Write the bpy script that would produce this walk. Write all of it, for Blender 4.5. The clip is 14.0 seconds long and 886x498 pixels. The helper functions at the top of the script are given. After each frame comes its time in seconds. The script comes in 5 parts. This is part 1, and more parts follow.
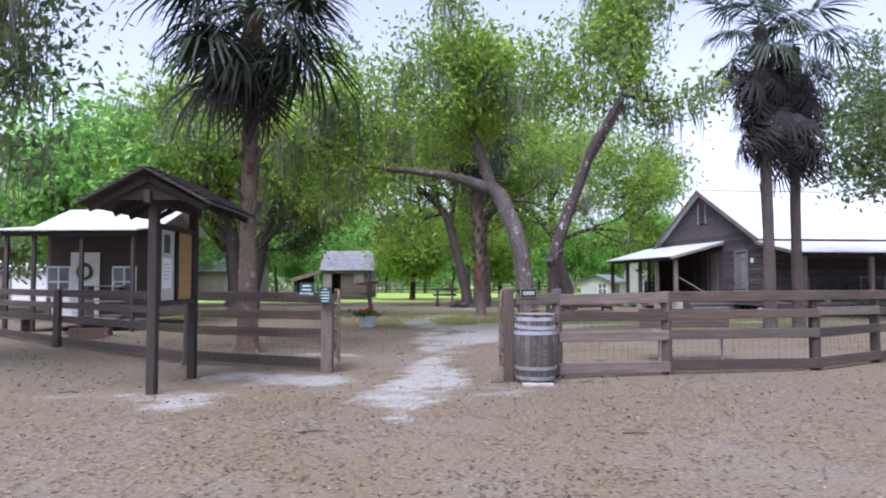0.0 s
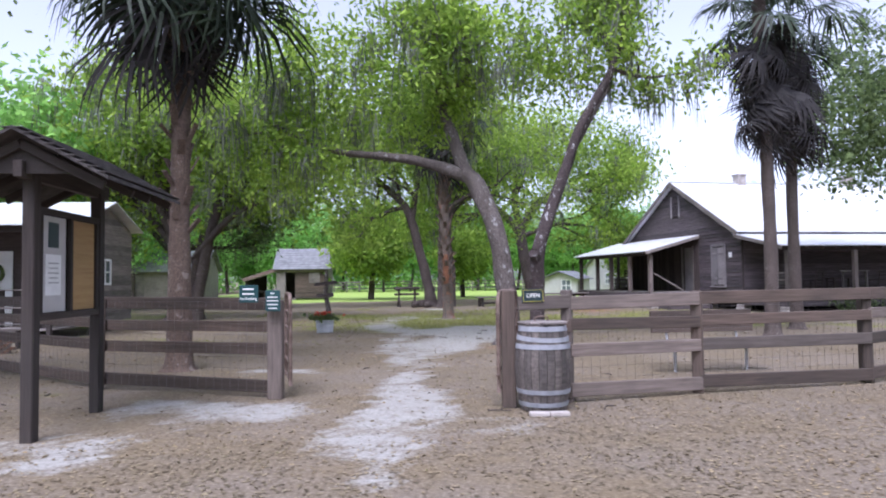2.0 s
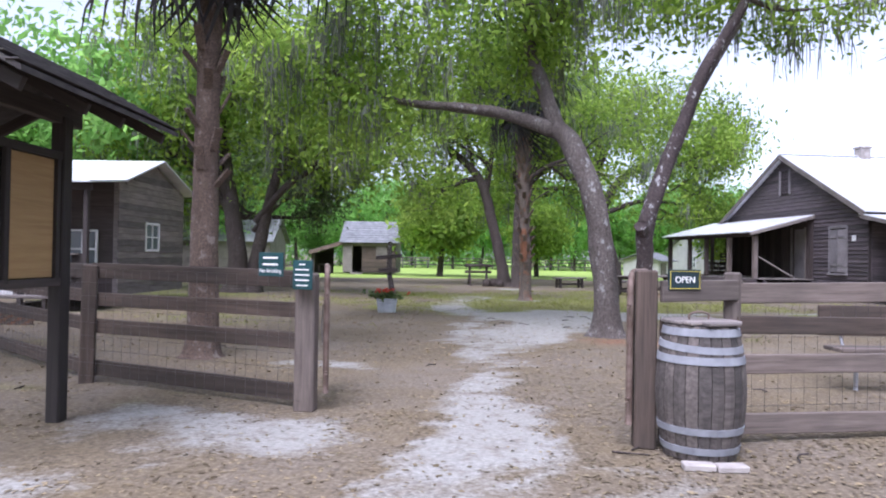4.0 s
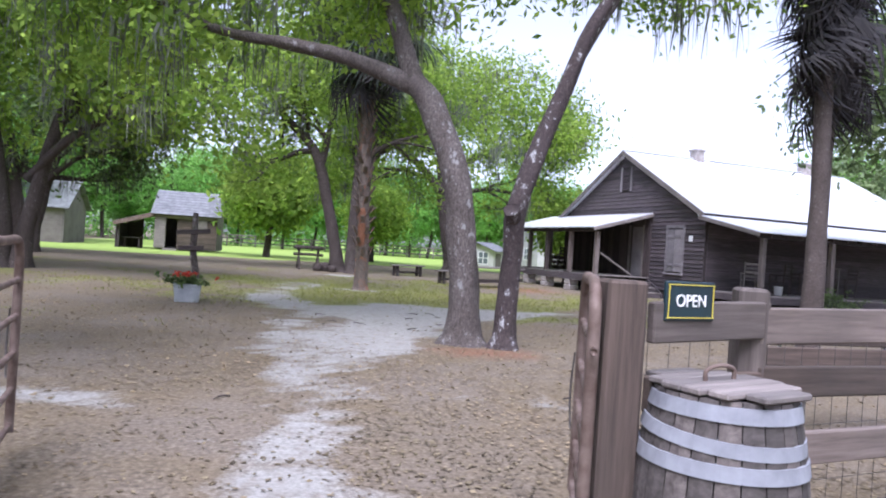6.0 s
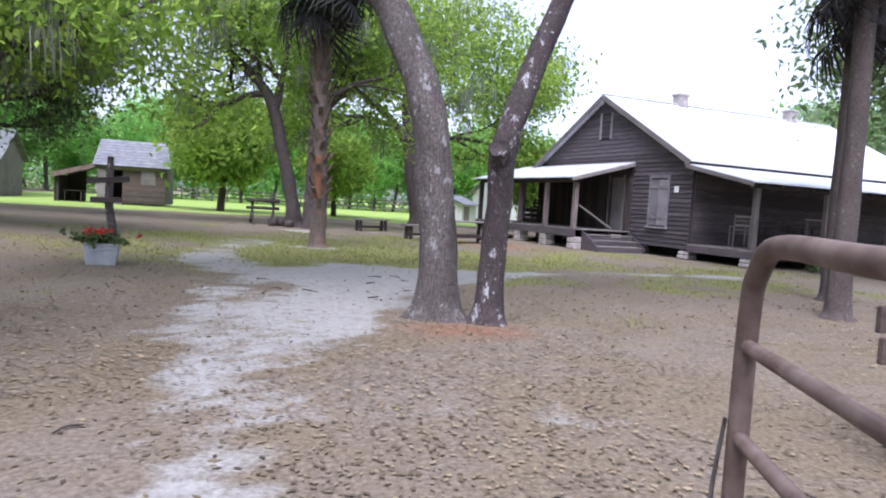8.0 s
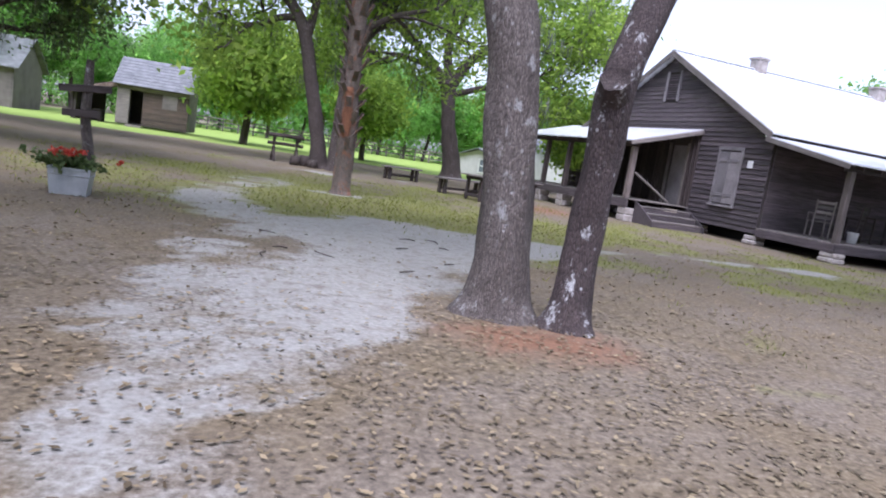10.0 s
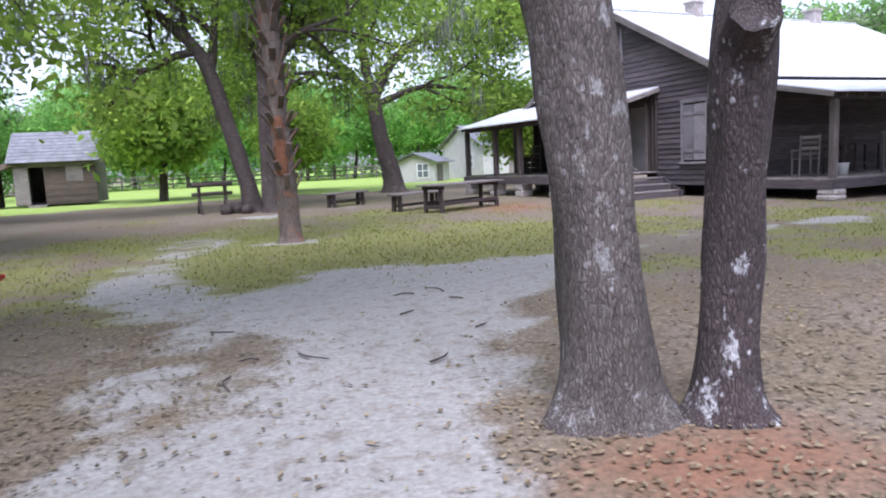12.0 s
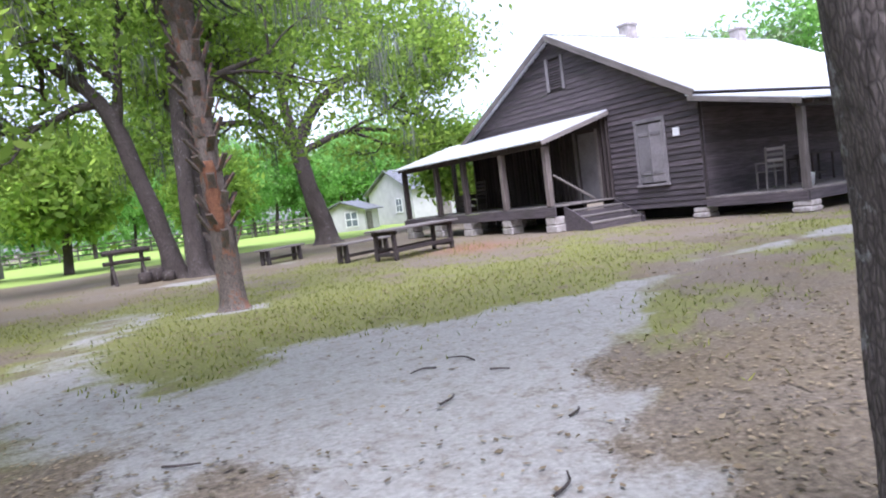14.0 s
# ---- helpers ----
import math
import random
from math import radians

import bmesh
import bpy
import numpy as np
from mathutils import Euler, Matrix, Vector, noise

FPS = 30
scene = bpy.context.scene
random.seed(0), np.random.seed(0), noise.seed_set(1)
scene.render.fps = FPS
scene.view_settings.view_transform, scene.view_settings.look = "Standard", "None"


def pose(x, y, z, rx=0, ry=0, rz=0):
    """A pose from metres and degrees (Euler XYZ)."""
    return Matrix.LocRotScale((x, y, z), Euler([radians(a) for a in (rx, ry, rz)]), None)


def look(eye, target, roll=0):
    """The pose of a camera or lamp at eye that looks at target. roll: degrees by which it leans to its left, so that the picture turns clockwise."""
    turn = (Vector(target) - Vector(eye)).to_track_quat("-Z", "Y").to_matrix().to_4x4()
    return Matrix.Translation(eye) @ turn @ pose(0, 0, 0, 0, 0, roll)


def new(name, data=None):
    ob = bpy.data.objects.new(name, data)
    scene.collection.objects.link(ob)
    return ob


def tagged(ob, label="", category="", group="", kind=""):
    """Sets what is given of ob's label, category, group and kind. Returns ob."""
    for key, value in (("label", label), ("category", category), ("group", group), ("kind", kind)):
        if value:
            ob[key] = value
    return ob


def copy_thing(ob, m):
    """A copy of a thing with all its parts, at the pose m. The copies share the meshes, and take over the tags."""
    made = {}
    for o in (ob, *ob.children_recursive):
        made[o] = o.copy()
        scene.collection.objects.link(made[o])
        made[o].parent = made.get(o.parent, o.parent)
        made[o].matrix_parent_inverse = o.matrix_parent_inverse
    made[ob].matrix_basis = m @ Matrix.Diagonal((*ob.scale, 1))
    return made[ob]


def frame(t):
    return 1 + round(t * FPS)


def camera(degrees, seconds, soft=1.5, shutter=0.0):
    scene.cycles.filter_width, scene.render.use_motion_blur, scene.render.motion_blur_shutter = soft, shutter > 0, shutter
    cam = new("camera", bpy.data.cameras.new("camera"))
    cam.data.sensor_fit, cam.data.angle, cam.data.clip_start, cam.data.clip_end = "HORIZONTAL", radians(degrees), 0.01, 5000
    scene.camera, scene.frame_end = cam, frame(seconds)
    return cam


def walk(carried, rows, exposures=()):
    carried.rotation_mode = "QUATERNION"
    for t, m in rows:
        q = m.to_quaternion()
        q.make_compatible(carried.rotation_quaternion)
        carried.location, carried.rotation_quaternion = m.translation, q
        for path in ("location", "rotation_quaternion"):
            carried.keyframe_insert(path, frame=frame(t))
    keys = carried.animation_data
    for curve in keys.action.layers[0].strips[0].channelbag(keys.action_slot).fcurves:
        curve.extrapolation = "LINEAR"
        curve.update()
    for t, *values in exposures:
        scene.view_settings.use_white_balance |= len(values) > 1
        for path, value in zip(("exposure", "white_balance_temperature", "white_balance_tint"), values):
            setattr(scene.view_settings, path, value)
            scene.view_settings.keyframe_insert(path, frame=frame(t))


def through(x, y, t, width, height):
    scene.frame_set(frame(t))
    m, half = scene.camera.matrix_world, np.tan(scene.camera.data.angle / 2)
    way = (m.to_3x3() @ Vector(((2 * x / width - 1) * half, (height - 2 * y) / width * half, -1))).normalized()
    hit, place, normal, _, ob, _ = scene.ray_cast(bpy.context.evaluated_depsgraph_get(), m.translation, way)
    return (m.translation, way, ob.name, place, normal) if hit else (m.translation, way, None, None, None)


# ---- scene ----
cam = camera(65.0, 14.0, 2.0)
PATH = [
    (0, (0.632, 0.519, 1.354), (0.489, 2.512, 1.446), -0.1),
    (0.5, (0.471, 0.978, 1.35), (0.157, 2.953, 1.37), 1.6),
    (1, (0.418, 1.586, 1.394), (0.266, 3.58, 1.437), 2.0),
    (1.5, (0.322, 2.107, 1.419), (0.233, 4.105, 1.462), 2.6),
    (2, (0.217, 2.567, 1.381), (0.2, 4.566, 1.466), -0.7),
    (2.5, (0.112, 3.226, 1.371), (0.13, 5.224, 1.444), 0.2),
    (3, (0.05, 3.83, 1.355), (-0.172, 5.815, 1.413), 1.0),
    (5.5, (-0.144, 6.954, 1.305), (-0.267, 8.95, 1.284), 1.6),
    (6, (-0.14, 7.63, 1.324), (0.121, 9.613, 1.318), 3.9),
    (6.5, (-0.118, 8.136, 1.322), (0.098, 10.121, 1.207), 1.7),
    (7, (-0.031, 8.667, 1.312), (0.352, 10.62, 1.117), 1.6),
    (7.5, (0.058, 9.134, 1.297), (0.447, 11.092, 1.179), 2.5),
    (10, (0.13, 11.879, 1.19), (0.447, 13.835, 0.919), 8.9),
    (10.5, (0.135, 12.491, 1.202), (0.611, 14.428, 1.064), 1.8),
    (11, (-0.012, 12.905, 1.25), (0.407, 14.854, 1.099), -1.9),
    (11.5, (-0.071, 13.479, 1.333), (0.374, 15.412, 1.077), -1.8),
    (12, (-0.13, 14.04, 1.32), (0.34, 15.968, 1.067), -2.8),
    (12.5, (-0.245, 14.626, 1.295), (-0.136, 16.621, 1.192), -2.7),
    (13, (-0.481, 14.926, 1.262), (-0.12, 16.888, 1.114), -7.3),
    (13.5, (-0.43, 15.55, 1.32), (0.18, 17.45, 1.186), -10.0),
    (14, (-0.43, 15.97, 1.236), (0.266, 17.84, 1.095), -7.2),
]
walk(cam, [(t, look(eye, target, roll)) for t, eye, target, roll in PATH], [(0, 1.35, 5580, 25), (3, 1.42, 5580, 25), (7, 1.55, 5580, 25), (10, 1.4, 5580, 25), (12, 1.5, 5580, 25), (14, 1.8, 5580, 25)])

# ---- world, sun, exposure ----
world = bpy.data.worlds.new("world")
scene.world = world
world.use_nodes = True
wn = world.node_tree
wn.nodes.clear()
sky = wn.nodes.new("ShaderNodeTexSky")
sky.sky_type, sky.sun_disc = "NISHITA", False
sky.sun_elevation, sky.sun_rotation = radians(58), radians(200)
sky.air_density, sky.dust_density, sky.ozone_density = 1.0, 2.0, 3.0
grey = wn.nodes.new("ShaderNodeHueSaturation")
grey.inputs["Saturation"].default_value = 0.35
bg = wn.nodes.new("ShaderNodeBackground")
bg.inputs["Strength"].default_value = 0.108
wout = wn.nodes.new("ShaderNodeOutputWorld")
wn.links.new(sky.outputs[0], grey.inputs["Color"])
wn.links.new(grey.outputs[0], bg.inputs["Color"])
wn.links.new(bg.outputs[0], wout.inputs["Surface"])
sun_data = bpy.data.lights.new("sun", "SUN")
sun_data.energy, sun_data.angle, sun_data.color = 1.8, radians(40), (1.0, 0.98, 0.95)
sun = new("sun", sun_data)
sun.matrix_world = look((0, 0, 40), (6, 22, 0))

# ---- materials ----
rng = np.random.default_rng(7)


class Nodes:
    """A short way to write a node tree."""

    def __init__(self, name, rough=0.8, metal=0.0):
        self.mat = bpy.data.materials.new(name)
        self.mat.use_nodes = True
        self.tree = self.mat.node_tree
        self.bsdf = self.tree.nodes["Principled BSDF"]
        self.out = self.tree.nodes["Material Output"]
        self.bsdf.inputs["Roughness"].default_value = rough
        self.bsdf.inputs["Metallic"].default_value = metal
        self.coord = self.add("ShaderNodeTexCoord")

    def add(self, kind):
        return self.tree.nodes.new(kind)

    def link(self, a, b):
        self.tree.links.new(a, b)

    def mapped(self, scale, source="Object", shift=False):
        m = self.add("ShaderNodeMapping")
        m.inputs["Scale"].default_value = scale
        self.link(self.coord.outputs[source], m.inputs["Vector"])
        if shift:
            info = self.add("ShaderNodeObjectInfo")
            mul = self.add("ShaderNodeMath")
            mul.operation = "MULTIPLY"
            mul.inputs[1].default_value = 37.0
            self.link(info.outputs["Random"], mul.inputs[0])
            self.link(mul.outputs[0], m.inputs["Location"])
        return m.outputs[0]

    def noise(self, vec, scale, detail=4.0, rough=0.55):
        n = self.add("ShaderNodeTexNoise")
        n.inputs["Scale"].default_value, n.inputs["Detail"].default_value, n.inputs["Roughness"].default_value = scale, detail, rough
        self.link(vec, n.inputs["Vector"])
        return n.outputs["Fac"]

    def ramp(self, fac, *stops):
        r = self.add("ShaderNodeValToRGB")
        while len(r.color_ramp.elements) < len(stops):
            r.color_ramp.elements.new(0.5)
        for e, (at, c) in zip(r.color_ramp.elements, stops):
            e.position = at
            e.color = (*c, 1) if len(c) == 3 else c
        self.link(fac, r.inputs["Fac"])
        return r.outputs["Color"]

    def mix(self, fac, a, b, mode="MIX"):
        m = self.add("ShaderNodeMix")
        m.data_type, m.blend_type = "RGBA", mode
        for socket, value in ((m.inputs[0], fac), (m.inputs[6], a), (m.inputs[7], b)):
            if isinstance(value, (int, float)):
                socket.default_value = value
            elif isinstance(value, tuple):
                socket.default_value = (*value, 1)
            else:
                self.link(value, socket)
        return m.outputs[2]

    def bump(self, height, strength, distance=0.02):
        b = self.add("ShaderNodeBump")
        b.inputs["Strength"].default_value, b.inputs["Distance"].default_value = strength, distance
        self.link(height, b.inputs["Height"])
        self.link(b.outputs[0], self.bsdf.inputs["Normal"])

    def colour(self, c):
        if isinstance(c, tuple):
            self.bsdf.inputs["Base Color"].default_value = (*c, 1)
        else:
            self.link(c, self.bsdf.inputs["Base Color"])
        return self.mat


def wood(name, dark, light, stain=(0.05, 0.045, 0.04), rough=0.85, amount=0.5):
    """Weathered wood with its grain along the piece's x axis, each piece a little different."""
    n = Nodes(name, rough)
    v = n.mapped((1.2, 22, 22), shift=True)
    grain = n.noise(v, 1.6, 8, 0.65)
    base = n.ramp(grain, (0.28, dark), (0.72, light))
    big = n.noise(n.mapped((1, 1, 1), shift=True), 1.7, 5)
    st = n.ramp(big, (0.42, (0, 0, 0)), (0.75, (amount, amount, amount)))
    c = n.mix(st, base, stain)
    info = n.add("ShaderNodeObjectInfo")
    lo = n.ramp(info.outputs["Random"], (0.0, (0.6, 0.6, 0.6)), (1.0, (1.25, 1.21, 1.19)))
    c = n.mix(1.0, c, lo, "MULTIPLY")
    n.bump(grain, 0.5, 0.006)
    return n.colour(c)


def bark(name, dark, light, patch, low=0.6, stretch=3.0, cover=0.5):
    """Furrowed bark in short upright plates, with lichen blotches and small pale spots."""
    n = Nodes(name, 0.95)
    wob = n.noise(n.mapped((1, 1, 0.5)), 3.0, 3)
    v = n.mapped((30, 30, stretch * 2.2))
    f = n.noise(v, 1.6, 8, 0.7)
    vor = n.add("ShaderNodeTexVoronoi")
    vor.feature = "DISTANCE_TO_EDGE"
    vor.inputs["Scale"].default_value = 2.3
    vor.inputs["Randomness"].default_value = 0.9
    n.link(n.mix(0.12, n.mapped((26, 26, stretch * 2.6)), f, "ADD"), vor.inputs["Vector"])
    c = n.ramp(f, (0.3, dark), (0.72, light))
    crack = n.ramp(vor.outputs["Distance"], (0.0, (0.3, 0.3, 0.3)), (0.16, (1, 1, 1)))
    c = n.mix(0.75, c, crack, "MULTIPLY")
    c = n.mix(1.0, c, n.ramp(wob, (0.3, (0.75, 0.72, 0.7)), (0.7, (1.15, 1.15, 1.15))), "MULTIPLY")
    spots = n.noise(n.mapped((1, 1, 0.7)), 5.5, 8, 0.74)
    s = n.ramp(spots, (low, (0, 0, 0)), (low + 0.05, (cover, cover, cover)))
    c = n.mix(s, c, patch)
    dots = n.add("ShaderNodeTexVoronoi")
    dots.inputs["Scale"].default_value = 13.0
    n.link(n.mapped((1, 1, 0.8)), dots.inputs["Vector"])
    d = n.ramp(dots.outputs["Distance"], (0.12, (cover, cover, cover)), (0.2, (0, 0, 0)))
    c = n.mix(n.mix(n.ramp(wob, (0.45, (0, 0, 0)), (0.6, (1, 1, 1))), (0.0, 0.0, 0.0), d), c, patch)
    hgt = n.mix(0.6, f, vor.outputs["Distance"])
    n.bump(hgt, 0.9, 0.035)
    return n.colour(c)


def foliage(name, dark, light, through=0.45, rough=0.6):
    """Leaves that let some light through, each of its own shade."""
    n = Nodes(name, rough)
    geo = n.add("ShaderNodeNewGeometry")
    c = n.ramp(geo.outputs["Random Per Island"], (0.0, dark), (0.55, tuple((a + b) / 2 for a, b in zip(dark, light))), (1.0, light))
    big = n.noise(n.mapped((1, 1, 1)), 0.45, 3)
    shade = n.ramp(big, (0.3, (0.7, 0.75, 0.7)), (0.7, (1.2, 1.15, 1.0)))
    c = n.mix(1.0, c, shade, "MULTIPLY")
    n.colour(c)
    tr = n.add("ShaderNodeBsdfTranslucent")
    n.link(c, tr.inputs["Color"])
    ms = n.add("ShaderNodeMixShader")
    ms.inputs[0].default_value = through
    n.link(n.bsdf.outputs[0], ms.inputs[1])
    n.link(tr.outputs[0], ms.inputs[2])
    n.link(ms.outputs[0], n.out.inputs["Surface"])
    return n.mat


def plain(name, c1, c2, scale=6.0, rough=0.6, metal=0.0, relief=0.15):
    """A worn surface with faint blotches."""
    n = Nodes(name, rough, metal)
    f = n.noise(n.mapped((1, 1, 1), shift=True), scale, 6, 0.6)
    n.bump(f, relief, 0.01)
    return n.colour(n.ramp(f, (0.3, c1), (0.7, c2)))


def ground_material():
    """Leaf litter, thin grass and pale sand, blended by the ground's own cover."""
    n = Nodes("ground_cover", 0.97)
    fine = n.noise(n.mapped((1, 1, 1)), 26, 8, 0.7)
    mid = n.noise(n.mapped((1, 1, 1)), 3.2, 6, 0.6)
    litter = n.ramp(fine, (0.28, (0.05, 0.039, 0.025)), (0.5, (0.138, 0.106, 0.066)), (0.72, (0.285, 0.236, 0.162)))
    litter = n.mix(n.ramp(mid, (0.4, (0, 0, 0)), (0.7, (0.5, 0.5, 0.5))), litter, (0.178, 0.132, 0.07))
    broad = n.noise(n.mapped((1, 1, 1)), 0.55, 4, 0.6)
    litter = n.mix(n.ramp(broad, (0.42, (0, 0, 0)), (0.62, (0.45, 0.45, 0.45))), litter, n.ramp(fine, (0.28, (0.074, 0.06, 0.05)), (0.72, (0.285, 0.245, 0.205))))
    sand = n.ramp(fine, (0.25, (0.19, 0.181, 0.16)), (0.72, (0.385, 0.374, 0.338)))
    patchy = n.noise(n.mapped((1, 1, 1)), 7.5, 7, 0.68)
    sand = n.mix(n.ramp(patchy, (0.5, (0, 0, 0)), (0.66, (0.75, 0.75, 0.75))), sand, n.ramp(fine, (0.3, (0.10, 0.082, 0.062)), (0.7, (0.25, 0.21, 0.17))))
    sand = n.mix(n.ramp(mid, (0.5, (0, 0, 0)), (0.72, (0.45, 0.45, 0.45))), sand, (0.22, 0.195, 0.165))
    grass = n.ramp(fine, (0.25, (0.085, 0.09, 0.024)), (0.5, (0.16, 0.165, 0.04)), (0.8, (0.28, 0.245, 0.10)))
    lawn = n.ramp(mid, (0.3, (0.20, 0.30, 0.05)), (0.7, (0.30, 0.40, 0.08)))
    chips = n.ramp(fine, (0.25, (0.11, 0.055, 0.032)), (0.75, (0.28, 0.145, 0.08)))
    c = litter
    for key, layer, soft in (("grass", grass, 0.5), ("chips", chips, 0.5), ("sand", sand, 0.4), ("lawn", lawn, 0.3)):
        a = n.add("ShaderNodeAttribute")
        a.attribute_name = key
        add = n.add("ShaderNodeMath")
        add.operation = "MULTIPLY_ADD"
        add.inputs[1].default_value = 0.5
        n.link(fine, add.inputs[0])
        n.link(a.outputs["Fac"], add.inputs[2])
        edge = n.ramp(add.outputs[0], (0.58, (0, 0, 0)), (0.92, (1, 1, 1)))
        c = n.mix(edge, c, layer)
    n.bump(fine, 0.35, 0.015)
    return n.colour(c)


M_GROUND = ground_material()
M_FENCE = wood("fence_wood", (0.04, 0.029, 0.022), (0.13, 0.095, 0.075))
M_FENCE_GREY = wood("grey_fence_wood", (0.08, 0.063, 0.053), (0.20, 0.165, 0.145))
M_KIOSK = wood("dark_kiosk_wood", (0.02, 0.015, 0.013), (0.06, 0.046, 0.04))
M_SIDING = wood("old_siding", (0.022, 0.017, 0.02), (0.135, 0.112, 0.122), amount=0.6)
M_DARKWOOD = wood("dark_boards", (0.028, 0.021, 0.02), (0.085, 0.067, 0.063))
M_GREYWOOD = wood("grey_boards", (0.12, 0.105, 0.098), (0.29, 0.26, 0.24))
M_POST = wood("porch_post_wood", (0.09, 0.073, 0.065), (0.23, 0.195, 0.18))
M_SHUTTER = wood("shutter_wood", (0.15, 0.14, 0.145), (0.30, 0.28, 0.29))
M_STAVE = wood("barrel_wood", (0.045, 0.036, 0.033), (0.19, 0.165, 0.15), amount=0.9)
M_PLY = wood("plywood", (0.38, 0.23, 0.09), (0.55, 0.36, 0.16), stain=(0.3, 0.2, 0.1), amount=0.3)
M_TIN = plain("tin_roof", (0.62, 0.64, 0.66), (0.82, 0.83, 0.85), 2.5, 0.45, 0.35)
M_TIN_GREY = plain("grey_tin", (0.13, 0.135, 0.14), (0.27, 0.275, 0.28), 3.0, 0.5, 0.4)
M_KROOF = plain("dark_roofing", (0.03, 0.025, 0.024), (0.09, 0.08, 0.075), 7.0, 0.9)
M_HOOP = plain("painted_hoop", (0.19, 0.195, 0.215), (0.30, 0.31, 0.335), 9.0, 0.8, 0.0)
M_PIPE = plain("rusty_pipe", (0.09, 0.055, 0.04), (0.24, 0.18, 0.15), 8.0, 0.7, 0.3)
M_WIRE = plain("fence_wire", (0.10, 0.09, 0.085), (0.2, 0.18, 0.17), 12.0, 0.6, 0.6)
M_SIGN = plain("dark_green_sign", (0.008, 0.022, 0.03), (0.012, 0.035, 0.042), 5.0, 0.45)
M_SIGNBLUE = plain("blue_green_sign", (0.012, 0.05, 0.055), (0.02, 0.07, 0.075), 5.0, 0.45)
M_LETTER = plain("cream_paint", (0.75, 0.75, 0.72), (0.85, 0.85, 0.82), 9.0, 0.5)
M_YELLOW = plain("yellow_paint", (0.6, 0.5, 0.06), (0.7, 0.58, 0.1), 9.0, 0.5)
M_PAPER = plain("notice_paper", (0.68, 0.68, 0.68), (0.8, 0.8, 0.8), 9.0, 0.7)
M_STONE = plain("pier_stone", (0.25, 0.22, 0.2), (0.46, 0.42, 0.39), 7.0, 0.9, 0.0, 0.6)
M_GALV = plain("galvanised_tub", (0.38, 0.42, 0.46), (0.58, 0.61, 0.65), 6.0, 0.4, 0.5)
M_SOIL = plain("potting_soil", (0.02, 0.014, 0.01), (0.05, 0.035, 0.025), 20.0, 0.95)
M_WHITE = plain("white_wall_paint", (0.6, 0.6, 0.6), (0.78, 0.78, 0.77), 2.0, 0.7)
M_TAN = plain("tan_wall", (0.40, 0.385, 0.38), (0.50, 0.485, 0.475), 2.0, 0.8)
# near-black that paints in the shade of unlit rooms and below the house
M_SHADE_BLACK = plain("painted_shade", (0.01, 0.009, 0.009), (0.02, 0.018, 0.017), 3.0, 0.95)
M_STEEL = plain("bench_steel", (0.28, 0.28, 0.29), (0.4, 0.4, 0.41), 9.0, 0.5, 0.5)
M_GLASS = plain("dull_pane", (0.10, 0.12, 0.13), (0.16, 0.18, 0.2), 2.0, 0.12)
M_OAKBARK = bark("oak_bark", (0.055, 0.045, 0.04), (0.23, 0.195, 0.175), (0.42, 0.42, 0.41), 0.585, 3.0, 0.55)
M_OAKBARK2 = bark("dark_oak_bark", (0.04, 0.03, 0.028), (0.15, 0.12, 0.105), (0.45, 0.45, 0.44), 0.64)
M_SPOTBARK = bark("dark_spotted_bark", (0.035, 0.026, 0.026), (0.12, 0.09, 0.085), (0.52, 0.52, 0.52), 0.575, 3.0, 0.8)
M_PALMBARK = bark("palm_bark", (0.075, 0.052, 0.04), (0.30, 0.215, 0.165), (0.42, 0.36, 0.32), 0.58, 12.0)
M_PALMGREY = bark("grey_palm_bark", (0.06, 0.046, 0.04), (0.2, 0.16, 0.14), (0.3, 0.28, 0.26), 0.62, 12.0)
M_TORN = bark("torn_red_bark", (0.13, 0.05, 0.025), (0.36, 0.16, 0.08), (0.30, 0.2, 0.13), 0.6, 4.0, 0.5)
M_REDBARK = bark("flaking_palm_bark", (0.07, 0.05, 0.04), (0.30, 0.25, 0.21), (0.24, 0.10, 0.05), 0.55, 5.0, 0.8)
M_LEAF = foliage("bright_oak_leaves", (0.17, 0.29, 0.05), (0.46, 0.62, 0.12), 0.78)
M_LEAF_DARK = foliage("dark_oak_leaves", (0.09, 0.135, 0.06), (0.26, 0.35, 0.15), 0.7)
M_LEAF_FAR = foliage("far_leaves", (0.2, 0.4, 0.1), (0.42, 0.7, 0.22), 0.78)
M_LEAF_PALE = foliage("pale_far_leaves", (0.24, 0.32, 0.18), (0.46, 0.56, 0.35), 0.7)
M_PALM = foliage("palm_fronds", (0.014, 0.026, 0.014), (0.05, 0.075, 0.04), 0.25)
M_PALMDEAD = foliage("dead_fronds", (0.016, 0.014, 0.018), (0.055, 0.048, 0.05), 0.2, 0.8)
M_MOSS = foliage("spanish_moss", (0.12, 0.135, 0.11), (0.28, 0.30, 0.25), 0.35, 0.9)
M_DEADLEAF = foliage("fallen_leaves", (0.095, 0.07, 0.044), (0.325, 0.258, 0.172), 0.15, 0.85)
M_BLADE = foliage("grass_blades", (0.12, 0.145, 0.025), (0.34, 0.35, 0.08), 0.5)
M_RED = foliage("red_petals", (0.45, 0.03, 0.02), (0.75, 0.10, 0.05), 0.3)


# ---- mesh helpers ----
def mesh_of(name, verts, faces, material, smooth=False):
    me = bpy.data.meshes.new(name)
    me.from_pydata([tuple(v) for v in verts], [], faces)
    if material:
        me.materials.append(material)
    if smooth:
        me.polygons.foreach_set("use_smooth", [True] * len(me.polygons))
    me.update()
    return me


